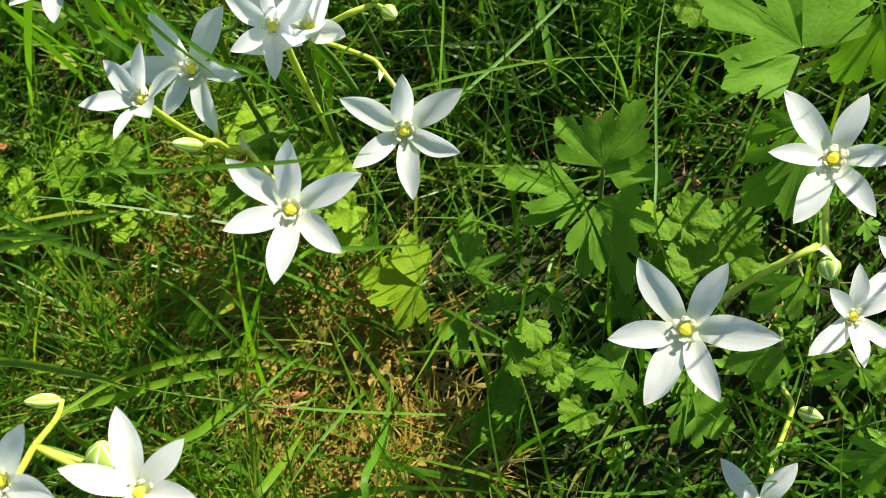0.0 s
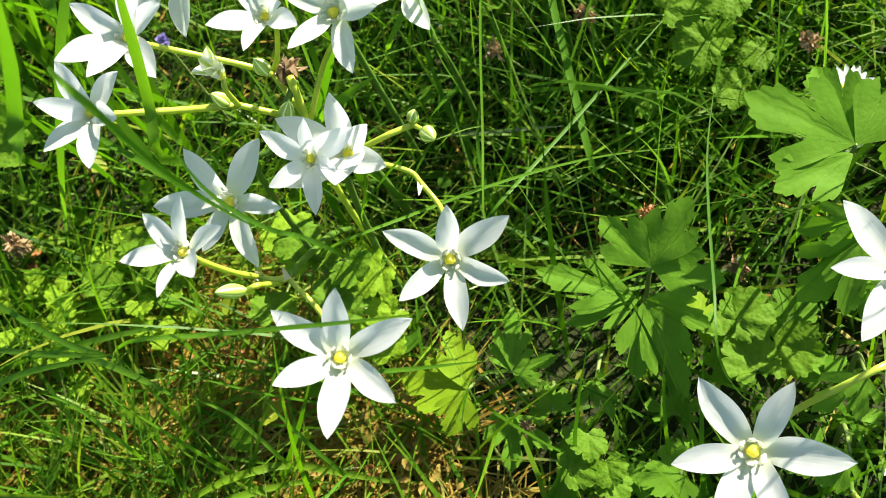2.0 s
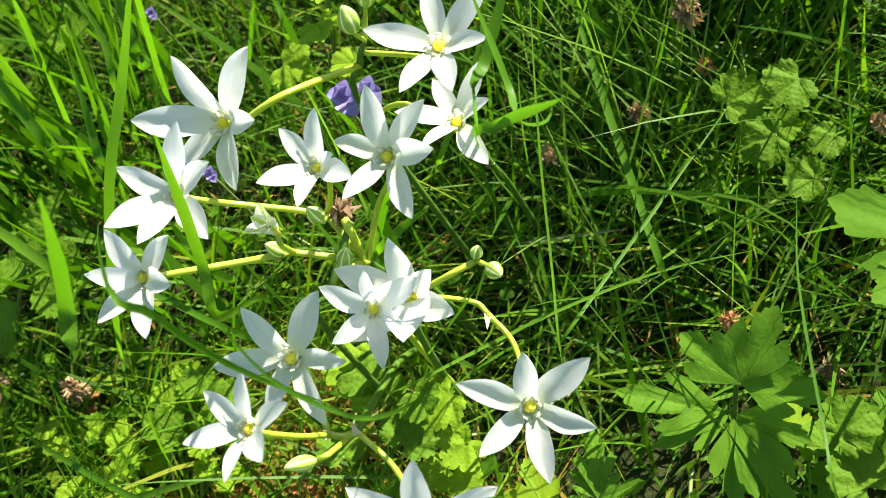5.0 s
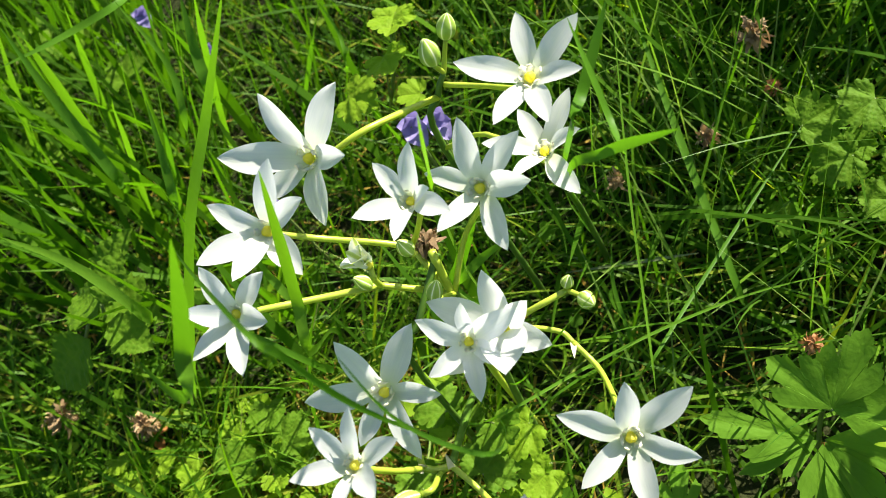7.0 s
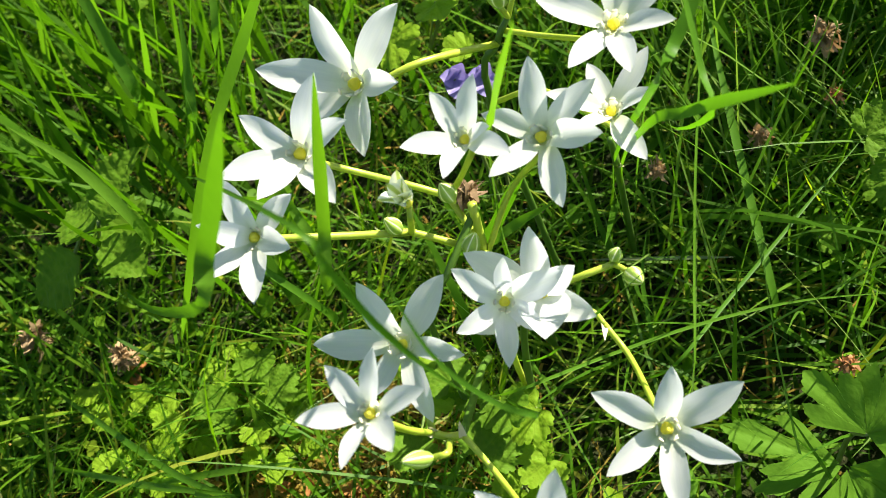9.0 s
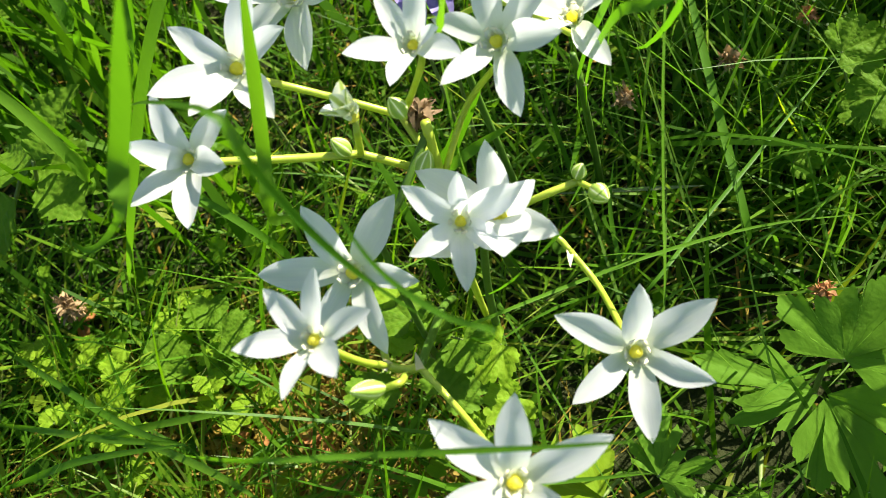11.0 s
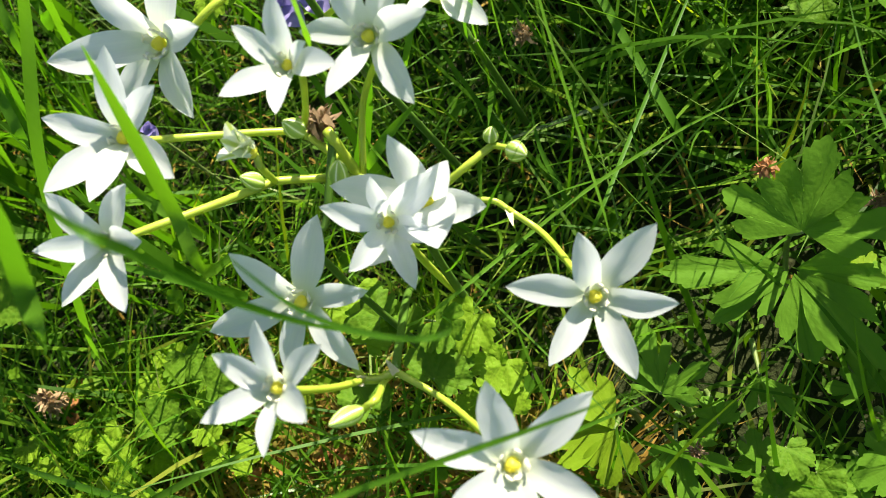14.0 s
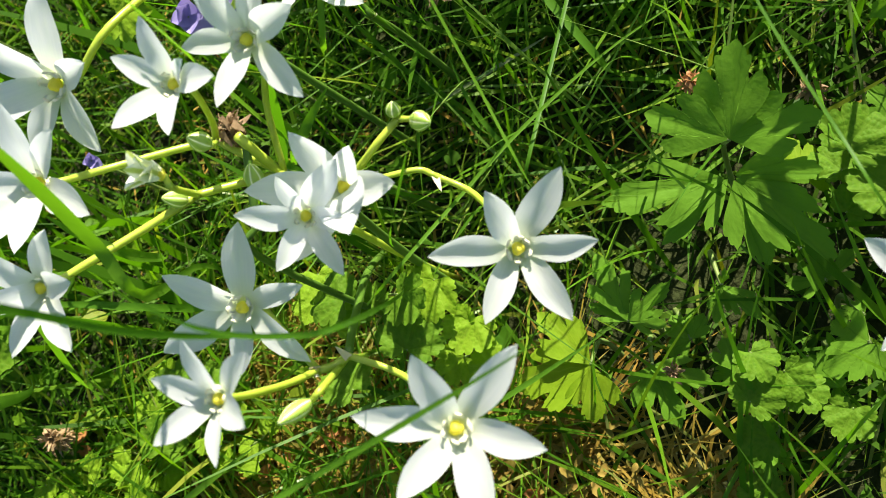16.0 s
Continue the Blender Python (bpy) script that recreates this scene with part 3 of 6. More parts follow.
def bud(plant, foot, tip, fat=1.0, label="closed bud striped green and white", shape=BUD):
    length = (Vector(tip) - Vector(foot)).length
    m = Matrix.Translation(-plant.location) @ Matrix.Translation(foot) @ (Vector(tip) - Vector(foot)).to_track_quat("Z", "Y").to_matrix().to_4x4() @ Matrix.Diagonal((length * fat, length * fat, length, 1))
    return part("bud", shape, plant, m, label)


def opening_bud(plant, foot, tip, label="half-open bud, its white petals striped green outside"):
    """A bud whose six petals have begun to part."""
    m = Matrix.Translation(-plant.location) @ Matrix.Translation(foot) @ (Vector(tip) - Vector(foot)).to_track_quat("Z", "Y").to_matrix().to_4x4() @ Matrix.Scale((Vector(tip) - Vector(foot)).length, 4)
    p = part("bud", OPENING, plant, m, label)
    r = random.Random(4)
    for i in range(6):
        petal = part("petal", PETALS[i], p, pose(0, 0, 0, 0, 0, 60 * i + r.uniform(-8, 8)) @ pose(0, 0, 0, 0, -(64 + 14 * (i % 2) + r.uniform(-5, 5)), 0) @ Matrix.Diagonal((1, 1.35, 1.6, 1)))
        petal.material_slots[0].link = "OBJECT"
        petal.material_slots[0].material = M_OPENING
    return p


def bract(plant, foot, tip, width=0.0024):
    """A papery bract that clasps the stem."""
    foot, tip = Vector(foot), Vector(tip)
    m = frame_to(foot, tip, (0.1, -0.4, 0.9))
    length = (tip - foot).length
    verts, faces = [], []
    for i in range(8):
        u = i / 7
        w = width * 0.5 * (1 - u ** 1.5)
        for s in (-1, 0, 1):
            verts.append((length * u, s * w, 0.4 * w * abs(s) + 0.15 * length * u * u))
    for i in range(7):
        for j in range(2):
            a = i * 3 + j
            faces.append((a, a + 3, a + 4, a + 1))
    return part("bract", mesh_of("bract", verts, faces, M_BRACT), plant, Matrix.Translation(-plant.location) @ m)


def withered_head(name, plant, at, size, material, seed, count=18):
    """A crumpled, dried flower head: many small curled strips round a core."""
    r = random.Random(seed)
    verts, faces = [], []
    for k in range(count * 2):
        d = Vector((r.gauss(0, 1), r.gauss(0, 1), r.gauss(0.2, 0.9))).normalized()
        start = d * size * r.uniform(0.0, 0.28)
        d = (d + Vector((r.gauss(0, 0.6), r.gauss(0, 0.6), r.gauss(0, 0.6)))).normalized()
        side = d.orthogonal().normalized()
        side.rotate(Matrix.Rotation(r.uniform(0, 6.3), 3, d))
        w, length, curl = size * r.uniform(0.03, 0.11), size * r.uniform(0.12, 0.32), r.choice((-1, 1)) * r.uniform(0.5, 2.0)
        nor = side.cross(d)
        b = len(verts)
        for i in range(5):
            u = i / 4
            c = start + d * length * u + nor * curl * length * u * u * 0.6
            ww = w * (0.55 + math.sin(math.pi * u) * 0.5) * (1.05 - u * 0.6)
            verts += [c - side * ww, c + side * ww]
        faces += [(b + 2 * i, b + 2 * i + 1, b + 2 * i + 3, b + 2 * i + 2) for i in range(4)]
    return part(name, mesh_of(name, verts, faces, material, False), plant, Matrix.Translation(Vector(at) - plant.location))


# ---- broad leaves ----
def fan_leaf(name, rim, seed, relief, material, rings=6):
    """A leaf blade that spreads from its stalk at the origin to the rim."""
    verts, faces = [(0, 0, 0)], []
    for x, y in rim:
        for k in range(1, rings):
            f = k / (rings - 1)
            verts.append((x * f, y * f, relief(x * f, y * f, math.hypot(x, y) * f, math.atan2(y, x)) + 0.03 * noise.noise((x * f * 3, y * f * 3, seed))))
    k = rings - 1
    for i in range(len(rim) - 1):
        a, b = 1 + i * k, 1 + (i + 1) * k
        faces.append((0, a, b))
        faces += [(a + j, a + j + 1, b + j + 1, b + j) for j in range(k - 1)]
    return mesh_of(name, verts, faces, material)


# one side of a leaflet's rim from the stalk to the tip: lobes with pointed teeth between V-shaped notches
RIM_BROAD = [(0.05, 0.03), (0.13, 0.11), (0.21, 0.215), (0.31, 0.33), (0.42, 0.42), (0.52, 0.46), (0.54, 0.42), (0.63, 0.42), (0.655, 0.37), (0.725, 0.345), (0.675, 0.27), (0.58, 0.185), (0.68, 0.18), (0.78, 0.215), (0.845, 0.215), (0.845, 0.155), (0.925, 0.13), (0.925, 0.085), (1.0, 0.0)]
RIM_LOBED = [(0.04, 0.03), (0.12, 0.11), (0.24, 0.25), (0.36, 0.36), (0.49, 0.43), (0.525, 0.385), (0.60, 0.36), (0.54, 0.255), (0.38, 0.115), (0.56, 0.14), (0.70, 0.20), (0.79, 0.205), (0.81, 0.155), (0.895, 0.13), (0.90, 0.08), (1.0, 0.0)]
RIM_NARROW = [(0.08, 0.03), (0.25, 0.12), (0.42, 0.24), (0.58, 0.31), (0.61, 0.26), (0.68, 0.235), (0.60, 0.16), (0.42, 0.07), (0.60, 0.095), (0.76, 0.15), (0.81, 0.12), (0.90, 0.085), (1.0, 0.0)]


def leaflet_mesh(seed, side, name="leaflet"):
    """A buttercup leaflet one unit long, from one side of its rim; no two sides are quite alike."""
    r = random.Random(seed)
    rim = []
    for s in (-1, 1):
        wide, deep = r.uniform(0.88, 1.12), r.uniform(0.94, 1.05)
        half = [(x * (1 + (deep - 1) * (1 - x)) + r.uniform(-0.008, 0.008), s * y * wide + r.uniform(-0.006, 0.006)) for x, y in side[:-1]]
        rim.append(half)
    line = rim[0] + [(1.0, 0.0)] + rim[1][::-1]
    smooth = []
    for (ax, ay), (bx, by) in zip(line, line[1:]):
        nx, ny = (by - ay), -(bx - ax)
        if nx * (ax + bx - 1.1) + ny * (ay + by) < 0:
            nx, ny = -nx, -ny
        across = abs(ax * by - ay * bx) / (math.hypot(ax + bx, ay + by) * math.hypot(bx - ax, by - ay) + 1e-6)
        for f in (0.0, 0.3, 0.7):
            g = 0.9 * across * f * (1 - f)
            smooth.append((ax + (bx - ax) * f + nx * g, ay + (by - ay) * f + ny * g))
    tilt, sag, curl = r.uniform(-0.08, 0.08), r.uniform(0.04, 0.20), r.uniform(-0.10, 0.16)

    def relief(x, y, f, a):
        fold = 0.11 * abs(y) * (1 - 0.4 * f)
        rib = 0.014 * f * abs(math.sin(a * 4.2))
        return -sag * x * x + fold + rib + tilt * y + curl * y * y + 0.016 * math.sin(7 * x + seed) * math.sin(9 * y)
    return fan_leaf(name, smooth, seed, relief, M_BUTTERCUP, 7)


def round_leaf_mesh(seed):
    """A kidney-shaped ground-ivy leaf with a scalloped rim; the stalk joins at the origin."""
    r = random.Random(seed)
    rim, n, lobes = [], 121, 5 + seed % 3
    for i in range(n):
        u = i / (n - 1)
        a = radians(-152 + 304 * u)
        rad = 0.62 * (0.64 + 0.36 * math.cos(a * 0.55)) * (1 - 0.22 * max(0, (abs(a) - 1.9) / 0.75))
        wave = 0.62 * abs(math.sin(math.pi * lobes * u)) ** 0.55 + 0.38 * abs(math.sin(math.pi * lobes * 3 * u)) ** 0.6
        q = rad * (0.75 + 0.30 * wave) * r.uniform(0.99, 1.01)
        rim.append((0.12 + q * math.cos(a), q * math.sin(a)))
    return fan_leaf("leaf", rim, seed, lambda x, y, f, a: 0.14 * (x * x + y * y) + 0.13 * f * abs(math.sin(2.6 * a)) + 0.03 * math.sin(17 * x + seed) * math.sin(15 * y) - 0.55 * f ** 4 * (seed % 2), M_IVY)


BROAD = [leaflet_mesh(s, RIM_BROAD) for s in range(4)]
LOBED = [leaflet_mesh(s + 4, RIM_LOBED) for s in range(4)]
NARROW = [leaflet_mesh(s + 8, RIM_NARROW) for s in range(4)]
ROUND = [round_leaf_mesh(s) for s in range(6)]


def buttercup(hub, foot, tips, label="buttercup leaf with toothed, lobed green leaflets", material=None):
    """A compound leaf on a stalk: its hub, the stalk's foot, and (shape, tip, width, upward side) for each leaflet, with its own base where it does not start at the hub."""
    p = thing("buttercup", foot, label, "buttercup leaf", "buttercup leaves")
    mid = (Vector(hub) + Vector(foot)) / 2 + Vector((0.004, 0.006, 0.004))
    part("leaf_stalk", tube("leaf_stalk", rel([hub, mid, foot], foot), [0.0006, 0.0009, 0.0011], M_STALK, 12, 6), p)
    for i, (shapes, tip, wide, up, *own) in enumerate(tips):
        base = own[0] if own else hub
        m = frame_to(base, tip, up)
        length = (Vector(tip) - Vector(base)).length
        shape = shapes[(i * 3 + round(abs(hub[0]) * 1000)) % 4]
        leaf = part("leaflet", shape, p, Matrix.Translation(-Vector(foot)) @ m @ Matrix.Diagonal((length, length * wide, length, 1)))
        if material:
            leaf.material_slots[0].link = "OBJECT"
            leaf.material_slots[0].material = material
    return p


def ground_ivy(foot, leaves, label="ground ivy with round scalloped green leaves", material=None):
    """A sprig: (centre, length, facing, heading) for each leaf, all on one short stem."""
    p = thing("ground_ivy", foot, label, "ground ivy", "ground ivy sprigs")
    for i, (at, size, up, head) in enumerate(leaves):
        up = Vector(up).normalized()
        d = Vector((math.cos(radians(head)), math.sin(radians(head)), 0))
        m = frame_to(at, Vector(at) + d, up)
        m = m @ Matrix.Translation((-0.45 * size, 0, 0)) @ Matrix.Scale(size, 4)
        join = Vector(foot) + Vector((0, 0, 0.006))
        leaf = part("leaf", ROUND[(i * 2 + round(abs(at[0]) * 1000)) % 6], p, Matrix.Translation(-Vector(foot)) @ m)
        if material:
            leaf.material_slots[0].link = "OBJECT"
            leaf.material_slots[0].material = material
        a = m.translation
        part("leaf_stalk", tube("leaf_stalk", rel([a, (a + join) / 2 + Vector((0, 0, -0.003)), join], foot), [0.0004, 0.0006], M_STALK, 8, 5), p)
    return p


near_plant = thing("star_of_bethlehem", (-0.0283, 0.2600, -0.0040), "white star-of-Bethlehem with drooping flowers above the grass", "flowering plant", "star-of-Bethlehem plants")
stem(near_plant, [(-0.0403, 0.1749, 0.1153), (-0.0365, 0.1923, 0.0950), (-0.0318, 0.2264, 0.0500), (-0.0283, 0.2600, -0.0040)], [0.00104, 0.00120, 0.00144], "main_stem")
flower(near_plant, pose(-0.0300, 0.1324, 0.1393, -12.8, -23.9, 121.7), 0.0194, 18.3, (0, 6, 2, -3, -2, -3), (0.04, -0.06, 0.05, -0.08, 0.03, -0.09), (0, 8, -2, -1, 3, 4))
flower(near_plant, pose(-0.0442, 0.1949, 0.1321, -16.7, -35.6, 95.4), 0.0198, 12.1, (3, -0, -4, -4, 0, 4), (-0.01, 0.04, -0.19, 0.02, -0.17, 0.16), (7, -6, 1, 3, -1, -9))
flower(near_plant, pose(-0.0519, 0.1654, 0.1587, -15.0, -2.8, 106.9), 0.0164, 24.3, (-1, -0, 0, 5, 1, -4), (-0.13, -0.1, 0, 0.03, -0.18, -0.03), (6, 10, 0, 11, 1, 1))
stem(near_plant, [(-0.0300, 0.1326, 0.1390), (-0.0301, 0.1351, 0.1339), (-0.0361, 0.1630, 0.1104), (-0.0403, 0.1749, 0.1153)], [0.00072, 0.00080, 0.00088])
stem(near_plant, [(-0.0441, 0.1951, 0.1318), (-0.0428, 0.1984, 0.1274), (-0.0463, 0.1758, 0.1207)], [0.00072, 0.00080, 0.00088])
stem(near_plant, [(-0.0518, 0.1654, 0.1584), (-0.0512, 0.1672, 0.1500), (-0.0494, 0.1722, 0.1330), (-0.0463, 0.1758, 0.1207)], [0.00072, 0.00080, 0.00088])
stem(near_plant, [(-0.0463, 0.1758, 0.1207), (-0.0440, 0.1750, 0.1178), (-0.0403, 0.1749, 0.1153)], [0.00096, 0.00104])
bud(near_plant, (-0.0456, 0.1598, 0.1415), (-0.0511, 0.1578, 0.1499), 0.54)
stem(near_plant, [(-0.0456, 0.1598, 0.1415), (-0.0422, 0.1592, 0.1422), (-0.0437, 0.1748, 0.1153), (-0.0403, 0.1749, 0.1153)], [0.00072, 0.00088])
bract(near_plant, (-0.0463, 0.1758, 0.1207), (-0.0463, 0.1759, 0.1254))
bract(near_plant, (-0.0403, 0.1739, 0.1163), (-0.0394, 0.1764, 0.1207), 0.0020)
bract(near_plant, (-0.0463, 0.1748, 0.1219), (-0.0486, 0.1756, 0.1242), 0.0020)
middle_plant = thing("star_of_bethlehem", (-0.0222, 0.2145, -0.0040), "white star-of-Bethlehem with overlapping flowers and small buds", "flowering plant", "star-of-Bethlehem plants")
stem(middle_plant, [(-0.0122, 0.1995, 0.1214), (-0.0150, 0.2045, 0.1014), (-0.0190, 0.2115, 0.0587), (-0.0222, 0.2145, -0.0040)], [0.00104, 0.00120, 0.00144], "main_stem")
flower(middle_plant, pose(-0.0178, 0.1887, 0.1409, -30.2, -21.8, 129.3), 0.0165, 25.6, (-6, -3, -2, 3, 6, 2), (-0.02, -0.23, 0.1, -0.1, -0.04, -0.15), (8, 8, 3, 14, -3, 2))
flower(middle_plant, pose(-0.0088, 0.1934, 0.1287, -17.4, -13.5, 131.0), 0.0242, 38.2, (0, 2, -8, -4, 9, 0), (0, -0.13, -0.15, -0.05, 0.39, 0), (0, 10, 23, 9, 26, 0))
flower(middle_plant, pose(0.0033, 0.1531, 0.1221, -29.3, -24.4, 136.6), 0.0192, 18.4, (-3, -5, 0, 4, 2, 1), (0.04, -0.1, 0.06, -0.08, 0.01, -0.07), (-2, 11, -1, 4, -1, 1))
stem(middle_plant, [(-0.0178, 0.1889, 0.1406), (-0.0167, 0.1921, 0.1360), (-0.0122, 0.1995, 0.1214)], [0.00072, 0.00080, 0.00088])
stem(middle_plant, [(-0.0088, 0.1935, 0.1284), (-0.0083, 0.1955, 0.1231), (-0.0122, 0.1995, 0.1174)], [0.00072, 0.00080, 0.00088])
stem(middle_plant, [(0.0033, 0.1533, 0.1219), (0.0037, 0.1567, 0.1174), (0.0072, 0.1845, 0.0953), (0.0051, 0.1966, 0.0971)], [0.00072, 0.00080, 0.00088])
stem(middle_plant, [(0.0051, 0.1966, 0.0971), (0.0034, 0.2018, 0.0980), (-0.0053, 0.2038, 0.1081), (-0.0122, 0.1995, 0.1214)], [0.00080, 0.00080, 0.00088])
bract(middle_plant, (0.0051, 0.1966, 0.0971), (0.0024, 0.1907, 0.0985), 0.002)
stem(middle_plant, [(0.0104, 0.1942, 0.1276), (0.0028, 0.1944, 0.1281), (-0.0040, 0.1967, 0.1251), (-0.0122, 0.1995, 0.1214)], [0.00088, 0.00096])
bud(middle_plant, (0.0103, 0.1948, 0.1280), (0.0127, 0.1954, 0.1317), 1.15)
bud(middle_plant, (0.0122, 0.1909, 0.1279), (0.0138, 0.1851, 0.1291), 1.1)
stem(middle_plant, [(0.0122, 0.1909, 0.1279), (0.0104, 0.1942, 0.1276)], [0.00072, 0.00080])
far_plant = thing("star_of_bethlehem", (-0.0042, 0.2463, -0.0040), "white star-of-Bethlehem with flowers, buds and one withered head", "flowering plant", "star-of-Bethlehem plants")
stem(far_plant, [(-0.0162, 0.2163, 0.1225), (-0.0142, 0.2223, 0.1025), (-0.0082, 0.2393, 0.0593), (-0.0042, 0.2463, -0.0040)], [0.00112, 0.00128, 0.00160], "main_stem")
flower(far_plant, pose(-0.0483, 0.2383, 0.1609, -18.0, -18.0, 112.7), 0.0210, 28.0, (11, -10, -1, -3, -4, 5), (-0.13, 0.03, -0.01, 0.1, 0.01, 0.01), (4, 3, 9, 3, 19, 1))
flower(far_plant, pose(-0.0658, 0.2233, 0.1571, -28.9, -15.4, 143.7), 0.0179, 29.0, (2, 8, -4, 1, -5, -2), (-0.07, -0.07, -0.08, -0, 0.06, -0.07), (25, 2, -2, 16, 4, -2))
flower(far_plant, pose(-0.0113, 0.2156, 0.1663, -12.4, -14.1, 108.8), 0.0160, 28.8, (-8, 3, -12, 16, 1, 2), (-0.12, -0.03, -0.33, 0.08, -0.13, 0), (3, 4, 19, 6, 5, 4))
flower(far_plant, pose(0.0051, 0.2118, 0.1609, -14.4, -24.2, 75.0), 0.0184, 17.4, (-8, -5, 11, 5, 4, -7), (0.03, 0.02, 0.03, -0.06, -0.11, -0.12), (4, 1, 11, -13, 17, -10))
stem(far_plant, [(-0.0657, 0.2235, 0.1568), (-0.0652, 0.2265, 0.1520), (-0.0565, 0.2258, 0.1472), (-0.0453, 0.2250, 0.1408), (-0.0320, 0.2226, 0.1357)], [0.00080, 0.00096, 0.00104])
stem(far_plant, [(-0.0320, 0.2226, 0.1357), (-0.0248, 0.2200, 0.1295), (-0.0162, 0.2163, 0.1225)], [0.00096, 0.00104])
stem(far_plant, [(-0.0482, 0.2385, 0.1607), (-0.0472, 0.2407, 0.1555), (-0.0392, 0.2359, 0.1514), (-0.0276, 0.2333, 0.1404), (-0.0195, 0.2301, 0.1337)], [0.00080, 0.00088, 0.00096])
stem(far_plant, [(-0.0195, 0.2301, 0.1337), (-0.0179, 0.2217, 0.1285), (-0.0162, 0.2163, 0.1225)], [0.00096, 0.00096])
withered_head("withered_flower", far_plant, (-0.0151, 0.2288, 0.1329), 0.011, M_BROWN, 3, 46)
stem(far_plant, [(-0.0113, 0.2157, 0.1661), (-0.0106, 0.2173, 0.1607), (-0.0156, 0.2272, 0.1412), (-0.0195, 0.2301, 0.1337)], [0.00072, 0.00080, 0.00088])
stem(far_plant, [(0.0052, 0.2118, 0.1606), (0.0072, 0.2137, 0.1556), (-0.0043, 0.2210, 0.1372), (-0.0162, 0.2163, 0.1225)], [0.00072, 0.00080, 0.00088])
stem(far_plant, [(-0.0141, 0.2230, 0.1340), (-0.0201, 0.2183, 0.1311), (-0.0297, 0.2119, 0.1249), (-0.0379, 0.2133, 0.1116), (-0.0429, 0.2233, -0.0040)], [0.00112, 0.00104, 0.00096, 0.00096, 0.00112], "side_stem")
stem(far_plant, [(-0.0150, 0.2222, 0.1370), (-0.0168, 0.2170, 0.1240), (-0.0195, 0.2130, 0.1050), (-0.0210, 0.2190, 0.0500), (-0.0200, 0.2260, -0.0040)], [0.00125, 0.00115, 0.00100], "side_stem", M_STEM)
opening_bud(far_plant, (-0.0290, 0.2128, 0.1575), (-0.0305, 0.2117, 0.1675))
stem(far_plant, [(-0.0290, 0.2128, 0.1575), (-0.0301, 0.2108, 0.1551), (-0.0320, 0.2226, 0.1357)], [0.00072, 0.00088])
bud(far_plant, (-0.0214, 0.2083, 0.1363), (-0.0174, 0.2096, 0.1418), 0.95)
stem(far_plant, [(-0.0214, 0.2083, 0.1363), (-0.0162, 0.2163, 0.1225)], [0.00072, 0.00080])
bud(far_plant, (-0.0191, 0.2174, 0.1464), (-0.0205, 0.2194, 0.1524), 1)
stem(far_plant, [(-0.0191, 0.2174, 0.1464), (-0.0195, 0.2301, 0.1337)], [0.00072, 0.00080])
bud(far_plant, (-0.0343, 0.2232, 0.1364), (-0.0368, 0.2244, 0.1430), 0.85)
stem(far_plant, [(-0.0343, 0.2232, 0.1364), (-0.0320, 0.2226, 0.1357)], [0.00072, 0.00080])
tall_plant = thing("star_of_bethlehem", (0.0104, 0.2676, -0.0040), "tall upright star-of-Bethlehem with white flowers and two buds", "flowering plant", "star-of-Bethlehem plants")
flower(tall_plant, pose(-0.0290, 0.2538, 0.1604, -22.6, -30.5, 81.0), 0.0229, 19.2, (5, 1, 6, 6, -22, 2), (0.02, 0.07, -0.08, 0.02, -0.08, 0.17), (6, -6, 11, 7, -14, 11))
flower(tall_plant, pose(0.0295, 0.2236, 0.1721, -0.1, -17.9, 75.4), 0.0186, 20.4, (-7, -1, 2, 3, 10, 1), (-0.07, 0.04, -0.07, -0.04, -0.1, 0.06), (-3, -1, 14, 8, 1, -0))
flower(tall_plant, pose(0.0249, 0.2211, 0.1475, -4.5, -2.6, 87.6), 0.0177, 21.3, (-0, 1, -2, 4, 3, -5), (-0.12, 0.04, -0.11, 0.05, -0.12, -0.01), (-5, 1, 19, -13, 15, 4))
stem(tall_plant, [(0.0154, 0.2676, 0.1481), (0.0104, 0.2676, 0.1407), (0.0043, 0.2703, 0.1179), (0.0104, 0.2676, -0.0040)], [0.00088, 0.00104, 0.00128], "main_stem")
stem(tall_plant, [(-0.0288, 0.2540, 0.1602), (-0.0263, 0.2563, 0.1557), (-0.0120, 0.2552, 0.1574), (0.0104, 0.2676, 0.1407)], [0.00080, 0.00096, 0.00104])
stem(tall_plant, [(0.0295, 0.2237, 0.1718), (0.0300, 0.2253, 0.1664), (0.0219, 0.2562, 0.1466), (0.0138, 0.2672, 0.1441)], [0.00072, 0.00080, 0.00088])
stem(tall_plant, [(0.0249, 0.2211, 0.1472), (0.0254, 0.2213, 0.1416), (0.0163, 0.2514, 0.1331), (0.0049, 0.2697, 0.1174)], [0.00072, 0.00080, 0.00088])
bud(tall_plant, (0.0203, 0.2692, 0.1567), (0.0243, 0.2699, 0.1646), 0.95)
stem(tall_plant, [(0.0203, 0.2692, 0.1567), (0.0154, 0.2676, 0.1481)], [0.00072, 0.00088])
bud(tall_plant, (0.0138, 0.2653, 0.1539), (0.0147, 0.2677, 0.1633), 0.95)
stem(tall_plant, [(0.0138, 0.2653, 0.1539), (0.0154, 0.2676, 0.1481)], [0.00072, 0.00088])
stem(tall_plant, [(0.0289, 0.2397, 0.1161), (0.0298, 0.2409, 0.1070), (0.0298, 0.2407, 0.1019), (0.0338, 0.2527, 0.0719), (0.0398, 0.2707, -0.0040)], [0.00088, 0.00120, 0.00104, 0.00112, 0.00128], "side_stem")
bract(tall_plant, (0.0298, 0.2407, 0.1019), (0.0306, 0.2355, 0.1055))
